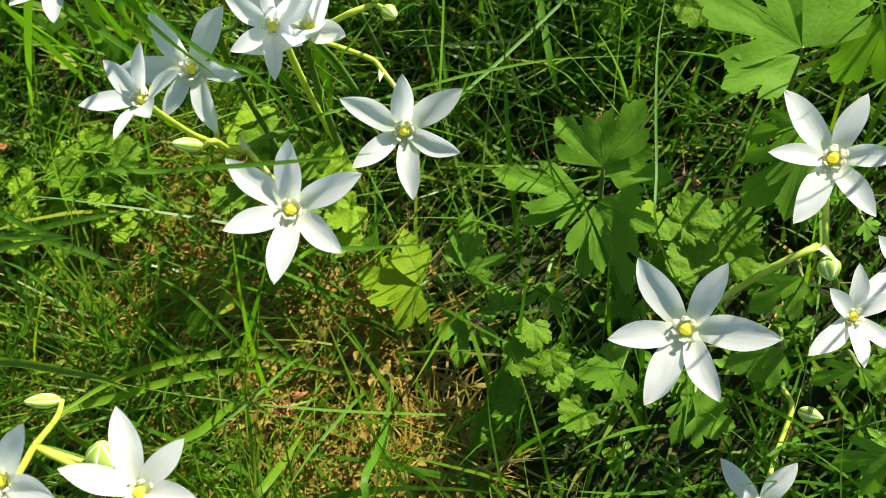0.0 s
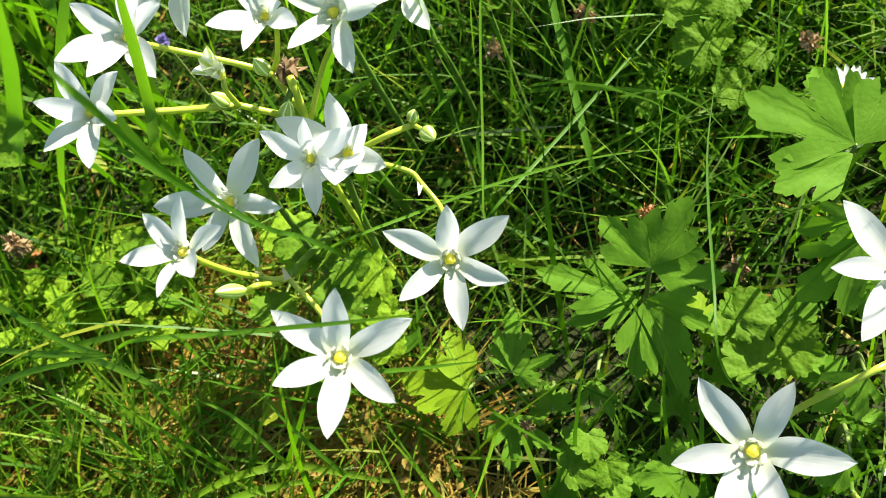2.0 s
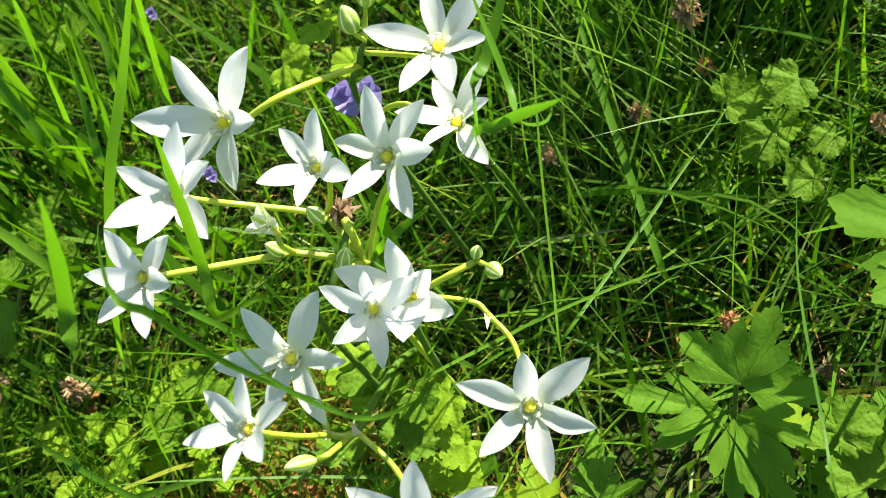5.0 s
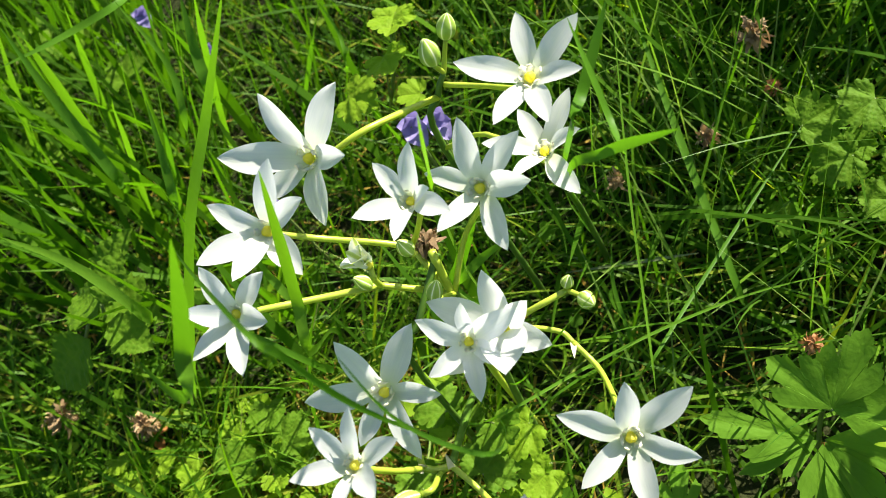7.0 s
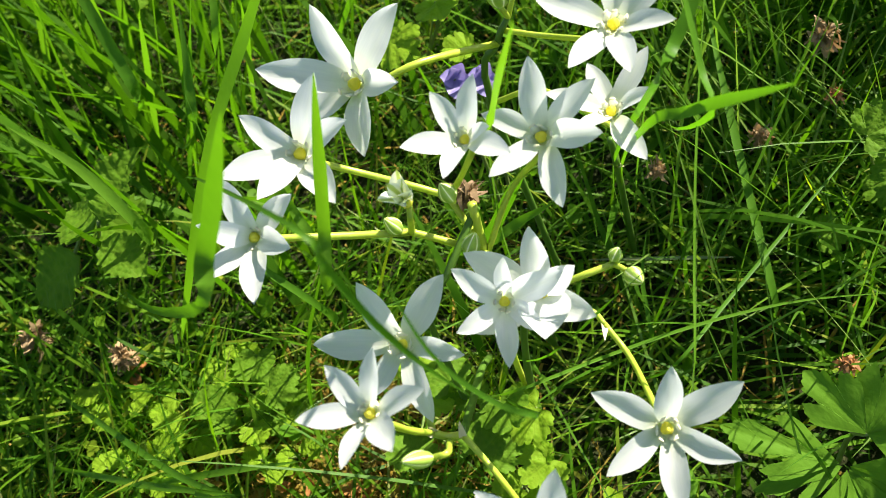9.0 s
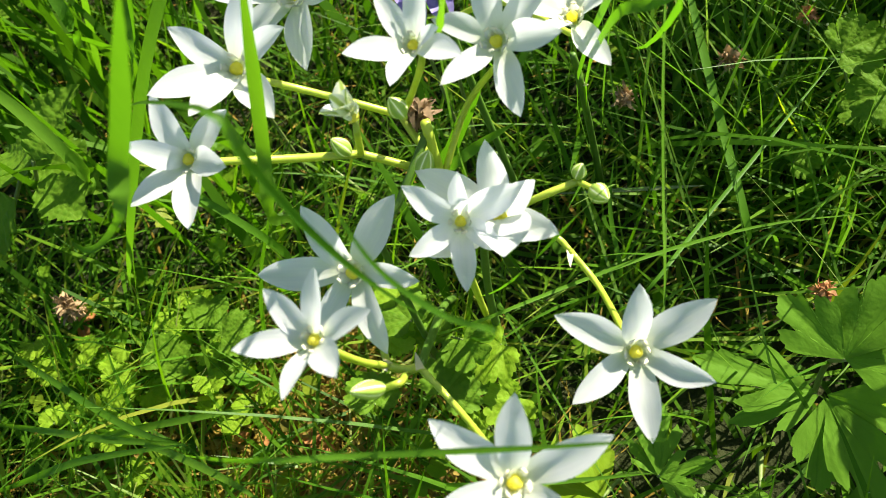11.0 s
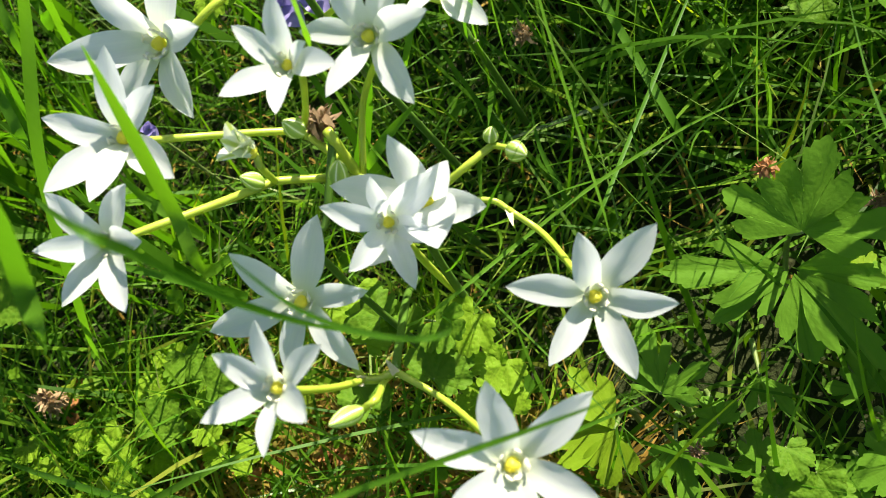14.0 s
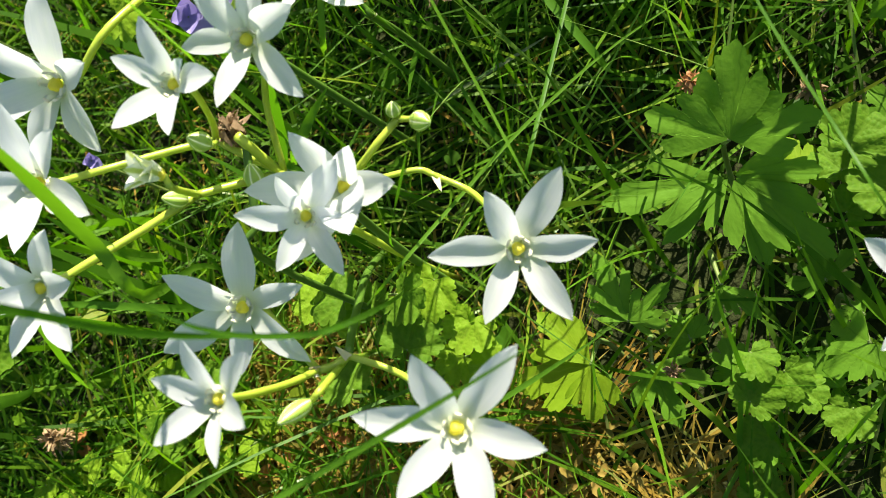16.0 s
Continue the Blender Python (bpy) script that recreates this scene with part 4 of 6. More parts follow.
leafside_plant = thing("star_of_bethlehem", (0.1092, 0.1047, -0.0040), "white star-of-Bethlehem beside buttercup leaves", "flowering plant", "star-of-Bethlehem plants")
flower(leafside_plant, pose(0.0518, 0.0835, 0.0825, -15.3, -15.1, 94.7), 0.0226, 14.5, (2, -2, -6, -6, 2, 8), (0.05, -0.04, 0.13, -0.03, 0.06, -0.04), (-0, -1, 0, 2, -1, 2))
flower(leafside_plant, pose(0.1027, 0.1025, 0.1043, -10.2, -15.6, 95.7), 0.0198, 14.6, (3, 2, -2, -1, -2, -4), (0.12, -0.05, -0.14, -0.02, 0.06, -0.08), (-2, -1, -0, 1, -4, 8))
flower(leafside_plant, pose(0.0941, 0.0702, 0.0759, -8.7, -20.6, 123.4), 0.0164, 18.1, (-2, 1, 3, -9, 5, 13), (-0.09, -0.08, -0.17, -0.13, -0.05, 0.09), (20, 1, -6, -7, 8, -4))
stem(leafside_plant, [(0.0892, 0.0847, 0.0976), (0.0990, 0.0822, 0.0620), (0.1092, 0.1047, -0.0040)], [0.00096, 0.00112, 0.00128], "main_stem")
stem(leafside_plant, [(0.0519, 0.0836, 0.0822), (0.0533, 0.0852, 0.0769), (0.0632, 0.0873, 0.0820), (0.0686, 0.0881, 0.0824), (0.0772, 0.0851, 0.0956), (0.0892, 0.0847, 0.0976)], [0.00072, 0.00096, 0.00104])
stem(leafside_plant, [(0.1027, 0.1026, 0.1040), (0.1036, 0.1042, 0.0986), (0.0937, 0.0893, 0.1002), (0.0912, 0.0836, 0.0947)], [0.00072, 0.00080, 0.00088])
stem(leafside_plant, [(0.0941, 0.0703, 0.0757), (0.0938, 0.0725, 0.0704), (0.1041, 0.0756, 0.0355)], [0.00072, 0.00080, 0.00088])
bud(leafside_plant, (0.0903, 0.0816, 0.0959), (0.0874, 0.0754, 0.0959), 1.25)
flower(leafside_plant, pose(0.1136, 0.0785, 0.0745, -8.7, -20.6, 123.4), 0.0164, 18.1, (-2, 1, 3, -9, 5, 13), (-0.09, -0.08, -0.17, -0.13, -0.05, 0.09), (20, 1, -6, -7, 8, -4))
bract(leafside_plant, (0.0892, 0.0837, 0.0986), (0.0904, 0.0787, 0.0988), 0.0022)
corner_plant = thing("star_of_bethlehem", (-0.1079, 0.1152, -0.0040), "white star-of-Bethlehem low in the grass with a greenish bud", "flowering plant", "star-of-Bethlehem plants")
flower(corner_plant, pose(-0.0856, 0.0838, 0.1303, 19.8, -10.2, 90.6), 0.0185, 25.7, (-3, -3, -5, 8, 10, -3), (0.13, -0.1, -0.09, -0.07, -0.15, 0.04), (-3, 5, 9, 10, 12, -1))
flower(corner_plant, pose(-0.1052, 0.0906, 0.1508, 2.9, -20.5, 95.2), 0.0191, 22.9, (0, -0, -9, 0, 0, 0), (0, -0.08, -0.04, 0, 0, 0), (0, 13, 12, 0, 0, 0))
stem(corner_plant, [(-0.1079, 0.1052, 0.1315), (-0.1079, 0.1082, 0.1015), (-0.1079, 0.1152, -0.0040)], [0.00104, 0.00120, 0.00144], "main_stem")
stem(corner_plant, [(-0.0857, 0.0839, 0.1300), (-0.0877, 0.0848, 0.1247), (-0.1079, 0.1052, 0.1315)], [0.00072, 0.00080, 0.00088])
stem(corner_plant, [(-0.1052, 0.0907, 0.1505), (-0.1057, 0.0927, 0.1452), (-0.1079, 0.1052, 0.1315)], [0.00072, 0.00080, 0.00088])
bud(corner_plant, (-0.1081, 0.1241, 0.1133), (-0.1156, 0.1248, 0.1194), 0.6)
stem(corner_plant, [(-0.1081, 0.1241, 0.1133), (-0.1092, 0.1184, 0.1159), (-0.1079, 0.1052, 0.1315)], [0.00072, 0.00088])
bud(corner_plant, (-0.0959, 0.0963, 0.1231), (-0.0918, 0.0989, 0.1314), 1.2)
stem(corner_plant, [(-0.0959, 0.0963, 0.1231), (-0.1079, 0.1052, 0.1315)], [0.00072, 0.00080])
strap_leaf(corner_plant, [(-0.0960, 0.1260, 0.0990), (-0.1017, 0.1321, 0.1000), (-0.1159, 0.1436, 0.0950), (-0.1330, 0.1574, 0.0870), (-0.1494, 0.1682, 0.0800), (-0.1669, 0.1803, 0.0700), (-0.1850, 0.1980, 0.0400), (-0.1950, 0.2100, -0.0040)], 0.0027)
strap_leaf(corner_plant, [(-0.0349, 0.1364, 0.0080), (-0.0534, 0.1454, 0.0120), (-0.0720, 0.1570, 0.0200), (-0.0824, 0.1629, 0.0240), (-0.0930, 0.1640, 0.0300), (-0.1003, 0.1592, 0.0450), (-0.1027, 0.1473, 0.0700), (-0.1012, 0.1306, 0.1000), (-0.1110, 0.1213, 0.1120)], 0.0030)
strap_leaf(corner_plant, [(-0.0734, 0.1547, 0.0120), (-0.0812, 0.1565, 0.0200), (-0.0931, 0.1547, 0.0350), (-0.1020, 0.1503, 0.0500), (-0.1091, 0.1366, 0.0800), (-0.1174, 0.1264, 0.1000), (-0.1140, 0.1190, 0.0600), (-0.1085, 0.1155, 0.0000)], 0.0028)
strap_leaf(corner_plant, [(-0.0836, 0.1511, 0.0150), (-0.0921, 0.1417, 0.0300), (-0.0966, 0.1313, 0.0450), (-0.1060, 0.1201, 0.0600), (-0.1090, 0.1150, 0.0000)], 0.0030)
strap_leaf(corner_plant, [(-0.0699, 0.1270, 0.0200), (-0.0758, 0.1112, 0.0400), (-0.0847, 0.1009, 0.0500), (-0.1000, 0.1080, 0.0300), (-0.1079, 0.1140, 0.0000)], 0.0028)
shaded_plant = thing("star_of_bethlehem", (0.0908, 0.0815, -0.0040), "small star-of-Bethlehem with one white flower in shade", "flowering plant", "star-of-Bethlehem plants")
flower(shaded_plant, pose(0.0529, 0.0390, 0.0431, -7.6, -2.5, 96.3), 0.0188, 15.7, (5, -12, -2, -3, -2, 6), (-0.05, -0.07, 0.02, -0.12, -0.01, 0.06), (1, 1, -1, 7, 0, -3))
stem(shaded_plant, [(0.0529, 0.0390, 0.0428), (0.0536, 0.0393, 0.0372), (0.0692, 0.0546, 0.0270), (0.0806, 0.0652, 0.0260), (0.0808, 0.0715, 0.0272)], [0.00072, 0.00080, 0.00088])
stem(shaded_plant, [(0.0808, 0.0715, 0.0272), (0.0858, 0.0765, 0.0116), (0.0908, 0.0815, -0.0040)], [0.00080, 0.00096], "main_stem")
bud(shaded_plant, (0.0815, 0.0635, 0.0262), (0.0859, 0.0572, 0.0308), 0.8)
grass_blade([(0.0613, 0.2414, 0.1623), (0.0493, 0.2229, 0.1486), (0.0377, 0.2043, 0.1348), (0.0269, 0.1854, 0.1208), (0.0160, 0.1665, 0.1068), (0.0176, 0.1887, 0.0470), (0.0224, 0.2163, -0.0030)], 0.0008, face=(0.5, -0.3, 0.8))
grass_blade([(0.0394, 0.2107, 0.1964), (0.0384, 0.2053, 0.1907), (0.0374, 0.1998, 0.1850), (0.0362, 0.1943, 0.1792), (0.0350, 0.1887, 0.1734), (0.0577, 0.2629, 0.0788), (0.0816, 0.3423, -0.0030)], 0.0019, face=(0.5, -0.3, 0.8))
grass_blade([(0.0358, 0.1639, 0.1862), (0.0279, 0.1704, 0.1693), (0.0172, 0.1762, 0.1521), (0.0037, 0.1811, 0.1341), (-0.0125, 0.1850, 0.1156), (-0.0205, 0.2242, 0.0496), (-0.0236, 0.2622, -0.0030)], 0.0007, face=(0.5, -0.3, 0.8))
grass_blade([(0.0915, 0.1872, 0.0594), (0.0604, 0.1917, 0.0723), (0.0299, 0.1924, 0.0829), (0.0008, 0.1905, 0.0919), (-0.0267, 0.1878, 0.1004), (-0.0403, 0.2182, 0.0513), (-0.0468, 0.2493, -0.0030)], 0.0010)
grass_blade([(0.0395, 0.1665, 0.2004), (0.0369, 0.1743, 0.1922), (0.0336, 0.1822, 0.1843), (0.0295, 0.1898, 0.1761), (0.0247, 0.1974, 0.1679), (0.0318, 0.2447, 0.0919), (0.0378, 0.2707, -0.0040)], 0.0024, face=(-0.9, -0.1, 0.4))
grass_blade([(0.0498, 0.2133, 0.1917), (0.0448, 0.2101, 0.1878), (0.0397, 0.2068, 0.1840), (0.0345, 0.2036, 0.1802), (0.0291, 0.2004, 0.1763), (0.0298, 0.2467, 0.0919), (0.0418, 0.2757, -0.0040)], 0.0027, face=(0.35, -0.45, 0.8))
grass_blade([(0.0908, 0.3069, 0.0915), (0.0835, 0.2813, 0.0785), (0.0765, 0.2564, 0.0660), (0.0701, 0.2321, 0.0538), (0.0639, 0.2084, 0.0422), (0.0684, 0.2164, 0.0174), (0.0738, 0.2282, -0.0030)], 0.0030)
grass_blade([(-0.0458, 0.1778, 0.2351), (-0.0512, 0.1803, 0.2246), (-0.0572, 0.1820, 0.2136), (-0.0642, 0.1831, 0.2021), (-0.0720, 0.1835, 0.1901), (-0.1267, 0.2793, 0.0860), (-0.1773, 0.3749, -0.0030)], 0.0036)
grass_blade([(-0.0343, 0.2129, 0.2049), (-0.0390, 0.2143, 0.1905), (-0.0441, 0.2145, 0.1752), (-0.0498, 0.2135, 0.1590), (-0.0560, 0.2114, 0.1420), (-0.0665, 0.2756, 0.0600), (-0.0774, 0.3126, -0.0030)], 0.0030)
grass_blade([(0.0027, 0.2227, 0.1431), (-0.0016, 0.2242, 0.1353), (-0.0061, 0.2255, 0.1273), (-0.0109, 0.2263, 0.1190), (-0.0159, 0.2269, 0.1106), (-0.0122, 0.2243, 0.0925), (-0.0002, 0.2503, -0.0040)], 0.0034)
grass_blade([(0.0001, 0.1844, 0.2220), (-0.0011, 0.1946, 0.2063), (-0.0026, 0.2043, 0.1901), (-0.0042, 0.2132, 0.1734), (-0.0060, 0.2215, 0.1562), (-0.0102, 0.2283, 0.1025), (-0.0062, 0.2563, -0.0040)], 0.0026, face=(0.6, -0.4, 0.7))
grass_blade([(0.0893, 0.1676, 0.1196), (0.0773, 0.1508, 0.1169), (0.0680, 0.1338, 0.1140), (0.0598, 0.1171, 0.1114), (0.0520, 0.1013, 0.1091), (0.0632, 0.1056, 0.0520), (0.0776, 0.1166, -0.0030)], 0.0008)
grass_blade([(0.1193, 0.2467, 0.0540), (0.0918, 0.2307, 0.0594), (0.0661, 0.2153, 0.0651), (0.0422, 0.2007, 0.0713), (0.0200, 0.1866, 0.0778), (0.0168, 0.2039, 0.0396), (0.0197, 0.2251, -0.0030)], 0.0012)
grass_blade([(0.0647, 0.2364, 0.0311), (0.0542, 0.2436, 0.0287), (0.0433, 0.2510, 0.0263), (0.0320, 0.2585, 0.0240), (0.0204, 0.2661, 0.0218)], 0.0014, "pale straw-coloured dead blade lying in the grass", material=M_DRYBLADE)
grass_blade([(-0.0223, 0.2772, 0.2059), (-0.0494, 0.2848, 0.1688), (-0.0792, 0.2804, 0.1351), (-0.1205, 0.2822, 0.0700), (-0.1525, 0.3266, -0.0030)], 0.0036)
grass_blade([(-0.0047, 0.1183, 0.1662), (-0.0197, 0.1247, 0.1654), (-0.0354, 0.1316, 0.1650), (-0.0517, 0.1388, 0.1647), (-0.0687, 0.1462, 0.1646), (-0.1112, 0.1990, 0.0808), (-0.1469, 0.2488, -0.0030)], 0.0011)
grass_blade([(-0.0009, 0.1417, 0.0780), (-0.0203, 0.1474, 0.0823), (-0.0378, 0.1541, 0.0836), (-0.0521, 0.1754, 0.0409), (-0.0595, 0.1941, -0.0030)], 0.0014)
grass_blade([(0.0071, 0.2300, 0.1124), (-0.0035, 0.2322, 0.1079), (-0.0159, 0.2375, 0.0971), (-0.0248, 0.2812, 0.0414), (-0.0283, 0.3227, -0.0030)], 0.0030)
grass_blade([(-0.0829, 0.2480, 0.1357), (-0.0752, 0.2404, 0.1274), (-0.0639, 0.2302, 0.1070), (-0.0752, 0.2718, 0.0448), (-0.0897, 0.3164, -0.0030)], 0.0020)
grass_blade([(-0.0587, 0.2482, 0.1474), (-0.0594, 0.2452, 0.1373), (-0.0588, 0.2427, 0.1205), (-0.0752, 0.2994, 0.0498), (-0.0918, 0.3573, -0.0030)], 0.0026)
grass_blade([(-0.1034, 0.3789, 0.1739), (-0.1027, 0.3598, 0.1528), (-0.1028, 0.3479, 0.1311), (-0.1049, 0.3471, 0.1117), (-0.1334, 0.4273, 0.0454), (-0.1611, 0.5077, -0.0030)], 0.0042)
grass_blade([(-0.0741, 0.3408, 0.1434), (-0.0817, 0.3271, 0.1269), (-0.0909, 0.3250, 0.1068), (-0.1167, 0.3937, 0.0437), (-0.1394, 0.4630, -0.0030)], 0.0034)
grass_blade([(-0.0431, 0.3522, 0.1634), (-0.0497, 0.3413, 0.1491), (-0.0559, 0.3400, 0.1294), (-0.0763, 0.4383, 0.0546), (-0.0944, 0.5372, -0.0030)], 0.0040)
grass_blade([(-0.1142, 0.3785, 0.1614), (-0.0884, 0.3816, 0.1564), (-0.0611, 0.3967, 0.1479), (-0.0781, 0.5506, 0.0701), (-0.1014, 0.7010, -0.0030)], 0.0030)
grass_blade([(-0.0669, 0.3786, 0.1595), (-0.0637, 0.3581, 0.1373), (-0.0746, 0.3507, 0.1132), (-0.0978, 0.4314, 0.0472), (-0.1179, 0.5140, -0.0030)], 0.0026)
grass_blade([(-0.1256, 0.2967, 0.1622), (-0.1150, 0.2892, 0.1434), (-0.1089, 0.2790, 0.1164), (-0.1376, 0.3416, 0.0485), (-0.1677, 0.4068, -0.0030)], 0.0034)
grass_blade([(-0.0054, 0.3826, 0.1095), (-0.0051, 0.3737, 0.0963), (-0.0089, 0.3686, 0.0863), (-0.0127, 0.4248, 0.0341), (-0.0139, 0.4841, -0.0030)], 0.0016)
grass_blade([(0.1090, 0.3107, 0.0747), (0.1017, 0.2898, 0.0527), (0.0971, 0.2765, 0.0301), (0.1023, 0.2874, 0.0105), (0.1080, 0.2997, -0.0030)], 0.0018)
grass_blade([(0.1747, 0.2959, 0.0353), (0.1680, 0.2672, 0.0136), (0.1724, 0.2716, 0.0043), (0.1770, 0.2771, -0.0030)], 0.0030)
grass_blade([(0.0666, 0.3125, 0.1031), (0.0468, 0.2972, 0.0859), (0.0182, 0.2846, 0.0648), (0.0154, 0.3125, 0.0266), (0.0175, 0.3426, -0.0030)], 0.0022)
grass_blade([(-0.0367, 0.1265, 0.0233), (-0.0463, 0.1147, 0.0111), (-0.0598, 0.1019, -0.0017)], 0.0020)
grass_blade([(-0.1299, 0.1915, 0.0934), (-0.1243, 0.1865, 0.0849), (-0.1198, 0.1751, 0.0615), (-0.1329, 0.1870, 0.0227), (-0.1470, 0.2014, -0.0030)], 0.0014)
grass_blade([(-0.0768, 0.1796, 0.0526), (-0.0715, 0.1646, 0.0386), (-0.0662, 0.1528, 0.0207), (-0.0681, 0.1554, 0.0068), (-0.0704, 0.1590, -0.0030)], 0.0016)
grass_blade([(-0.0024, 0.1134, 0.0160), (0.0058, 0.0966, 0.0011), (0.0034, 0.0808, -0.0190)], 0.0012)
grass_blade([(0.0486, 0.1162, 0.0233), (0.0347, 0.0972, 0.0072), (0.0196, 0.0812, -0.0131)], 0.0014)
grass_blade([(0.1087, 0.1136, 0.0504), (0.1297, 0.1220, 0.0494), (0.1471, 0.1270, 0.0464), (0.1661, 0.1350, 0.0208), (0.1807, 0.1418, -0.0030)], 0.0012)
grass_blade([(0.0375, 0.2459, 0.0549), (0.0300, 0.2358, 0.0436), (0.0255, 0.2219, 0.0302), (0.0264, 0.2289, 0.0112), (0.0280, 0.2380, -0.0030)], 0.0016)
grass_blade([(-0.0934, 0.1786, 0.0749), (-0.0841, 0.1702, 0.0645), (-0.0790, 0.1579, 0.0406), (-0.0839, 0.1637, 0.0145), (-0.0895, 0.1713, -0.0030)], 0.0014)
grass_blade([(-0.0985, 0.1184, 0.0645), (-0.0805, 0.1263, 0.0574), (-0.0614, 0.1418, 0.0431), (-0.0627, 0.1518, 0.0175), (-0.0668, 0.1595, -0.0030)], 0.0010)
grass_blade([(-0.0781, 0.0997, 0.0428), (-0.0639, 0.1125, 0.0384), (-0.0465, 0.1284, 0.0243), (-0.0465, 0.1335, 0.0092), (-0.0481, 0.1372, -0.0030)], 0.0012)
grass_blade([(-0.0317, 0.1011, 0.0207), (-0.0133, 0.1066, 0.0180), (0.0114, 0.1078, 0.0073)], 0.0014)
grass_blade([(-0.0317, 0.1571, 0.1639), (-0.0366, 0.1574, 0.1816), (-0.0400, 0.1580, 0.1995), (-0.0421, 0.1607, 0.2151), (-0.0434, 0.1619, 0.2252), (-0.0907, 0.2917, 0.1200), (-0.1370, 0.4205, -0.0030)], 0.0013)
grass_blade([(-0.0356, 0.1618, 0.2062), (-0.0337, 0.1521, 0.1924), (-0.0278, 0.1458, 0.1810), (-0.0216, 0.1438, 0.1729), (-0.0262, 0.1951, 0.0779), (-0.0352, 0.2479, -0.0030)], 0.0010)
grass_blade([(-0.1090, 0.4063, 0.1500), (-0.1130, 0.4091, 0.1300), (-0.1228, 0.4172, 0.0800), (-0.1212, 0.4183, 0.0400), (-0.1269, 0.4279, -0.0030)], 0.0040)
grass_blade([(-0.0886, 0.3701, 0.1400), (-0.1037, 0.3931, 0.1000), (-0.1241, 0.4112, 0.0500), (-0.1460, 0.4158, -0.0030)], 0.0040)
grass_blade([(-0.0693, 0.3541, 0.1400), (-0.0901, 0.3857, 0.0900), (-0.1111, 0.4024, 0.0450), (-0.1340, 0.4037, -0.0030)], 0.0040)
grass_blade([(-0.0434, 0.3855, 0.1400), (-0.0542, 0.4002, 0.1100), (-0.0717, 0.4198, 0.0600), (-0.0920, 0.4339, -0.0030)], 0.0040)
grass_blade([(-0.1317, 0.4671, 0.1300), (-0.1523, 0.4724, 0.0900), (-0.1756, 0.4756, 0.0400), (-0.1901, 0.4764, -0.0030)], 0.0040)
grass_blade([(-0.1888, 0.4398, 0.0700), (-0.1841, 0.4244, 0.0500), (-0.1692, 0.4103, 0.0300), (-0.1611, 0.4056, -0.0030)], 0.0040)
grass_blade([(-0.0028, 0.3697, 0.1200), (-0.0192, 0.4090, 0.0700), (-0.0504, 0.4495, -0.0030)], 0.0040)
grass_blade([(-0.0985, 0.4461, 0.1300), (-0.1142, 0.4638, 0.0900), (-0.1365, 0.4701, 0.0300), (-0.1497, 0.4617, -0.0030)], 0.0040)
grass_blade([(-0.1198, 0.2156, 0.0550), (-0.1417, 0.2365, 0.0500), (-0.1756, 0.2814, 0.0400), (-0.2208, 0.3432, -0.0030)], 0.0024)
grass_blade([(-0.1195, 0.2167, 0.0550), (-0.1491, 0.2352, 0.0500), (-0.1794, 0.2582, 0.0400), (-0.2291, 0.3037, -0.0030)], 0.0024)
grass_blade([(-0.1181, 0.2144, 0.0600), (-0.1541, 0.2282, 0.0550), (-0.1792, 0.2366, 0.0450), (-0.2336, 0.2695, -0.0030)], 0.0024)
grass_blade([(-0.0991, 0.2219, 0.0500), (-0.1252, 0.2300, 0.0500), (-0.1569, 0.2434, 0.0400), (-0.2124, 0.2782, -0.0030)], 0.0024)
grass_blade([(-0.1004, 0.1860, 0.0600), (-0.1151, 0.2041, 0.0600), (-0.1385, 0.2292, 0.0500), (-0.1904, 0.2844, -0.0030)], 0.0024)
grass_blade([(-0.0371, 0.1338, 0.0100), (-0.0401, 0.1148, 0.0300), (-0.0446, 0.1000, 0.0450), (-0.0506, 0.0868, 0.0550), (-0.0520, 0.0700, 0.0300), (-0.0520, 0.0620, -0.0030)], 0.0024)
buttercup((0.0587, 0.1527, 0.0605), (0.0560, 0.1600, -0.0030), [(BROAD, (0.0785, 0.1632, 0.0735), 0.92, (-0.26, 0.02, 0.95)), (BROAD, (0.0517, 0.1740, 0.0672), 0.76, (-0.32, -0.20, 0.92)), (BROAD, (0.0738, 0.1350, 0.0690), 0.80, (-0.26, -0.02, 0.95)), (LOBED, (0.0267, 0.1755, 0.0510), 0.66, (-0.10, -0.30, 0.94), (0.0530, 0.1545, 0.0405)), (LOBED, (0.0275, 0.1567, 0.0420), 0.60, (-0.05, -0.30, 0.94), (0.0535, 0.1535, 0.0400)), (BROAD, (0.0400, 0.1308, 0.0347), 0.62, (-0.25, -0.25, 0.93), (0.0540, 0.1520, 0.0400)), (BROAD, (0.0503, 0.1170, 0.0400), 0.56, (-0.25, -0.20, 0.94), (0.0548, 0.1520, 0.0400)), (BROAD, (0.0672, 0.1333, 0.0450), 0.70, (-0.30, -0.20, 0.93), (0.0552, 0.1525, 0.0405))], "large green buttercup leaf with lobed, toothed leaflets on a stalk")
buttercup((-0.0132, 0.1575, 0.0260), (-0.0062, 0.1563, -0.0030), [(BROAD, (-0.0328, 0.1726, 0.0270), 1.00, (0.25, -0.15, 0.95)), (BROAD, (-0.0260, 0.1460, 0.0250), 0.98, (0.25, -0.15, 0.95)), (BROAD, (-0.0102, 0.1796, 0.0315), 0.80, (0.25, -0.15, 0.95))], "young yellow-green buttercup leaf with toothed leaflets", material=M_YOUNG_LEAF)
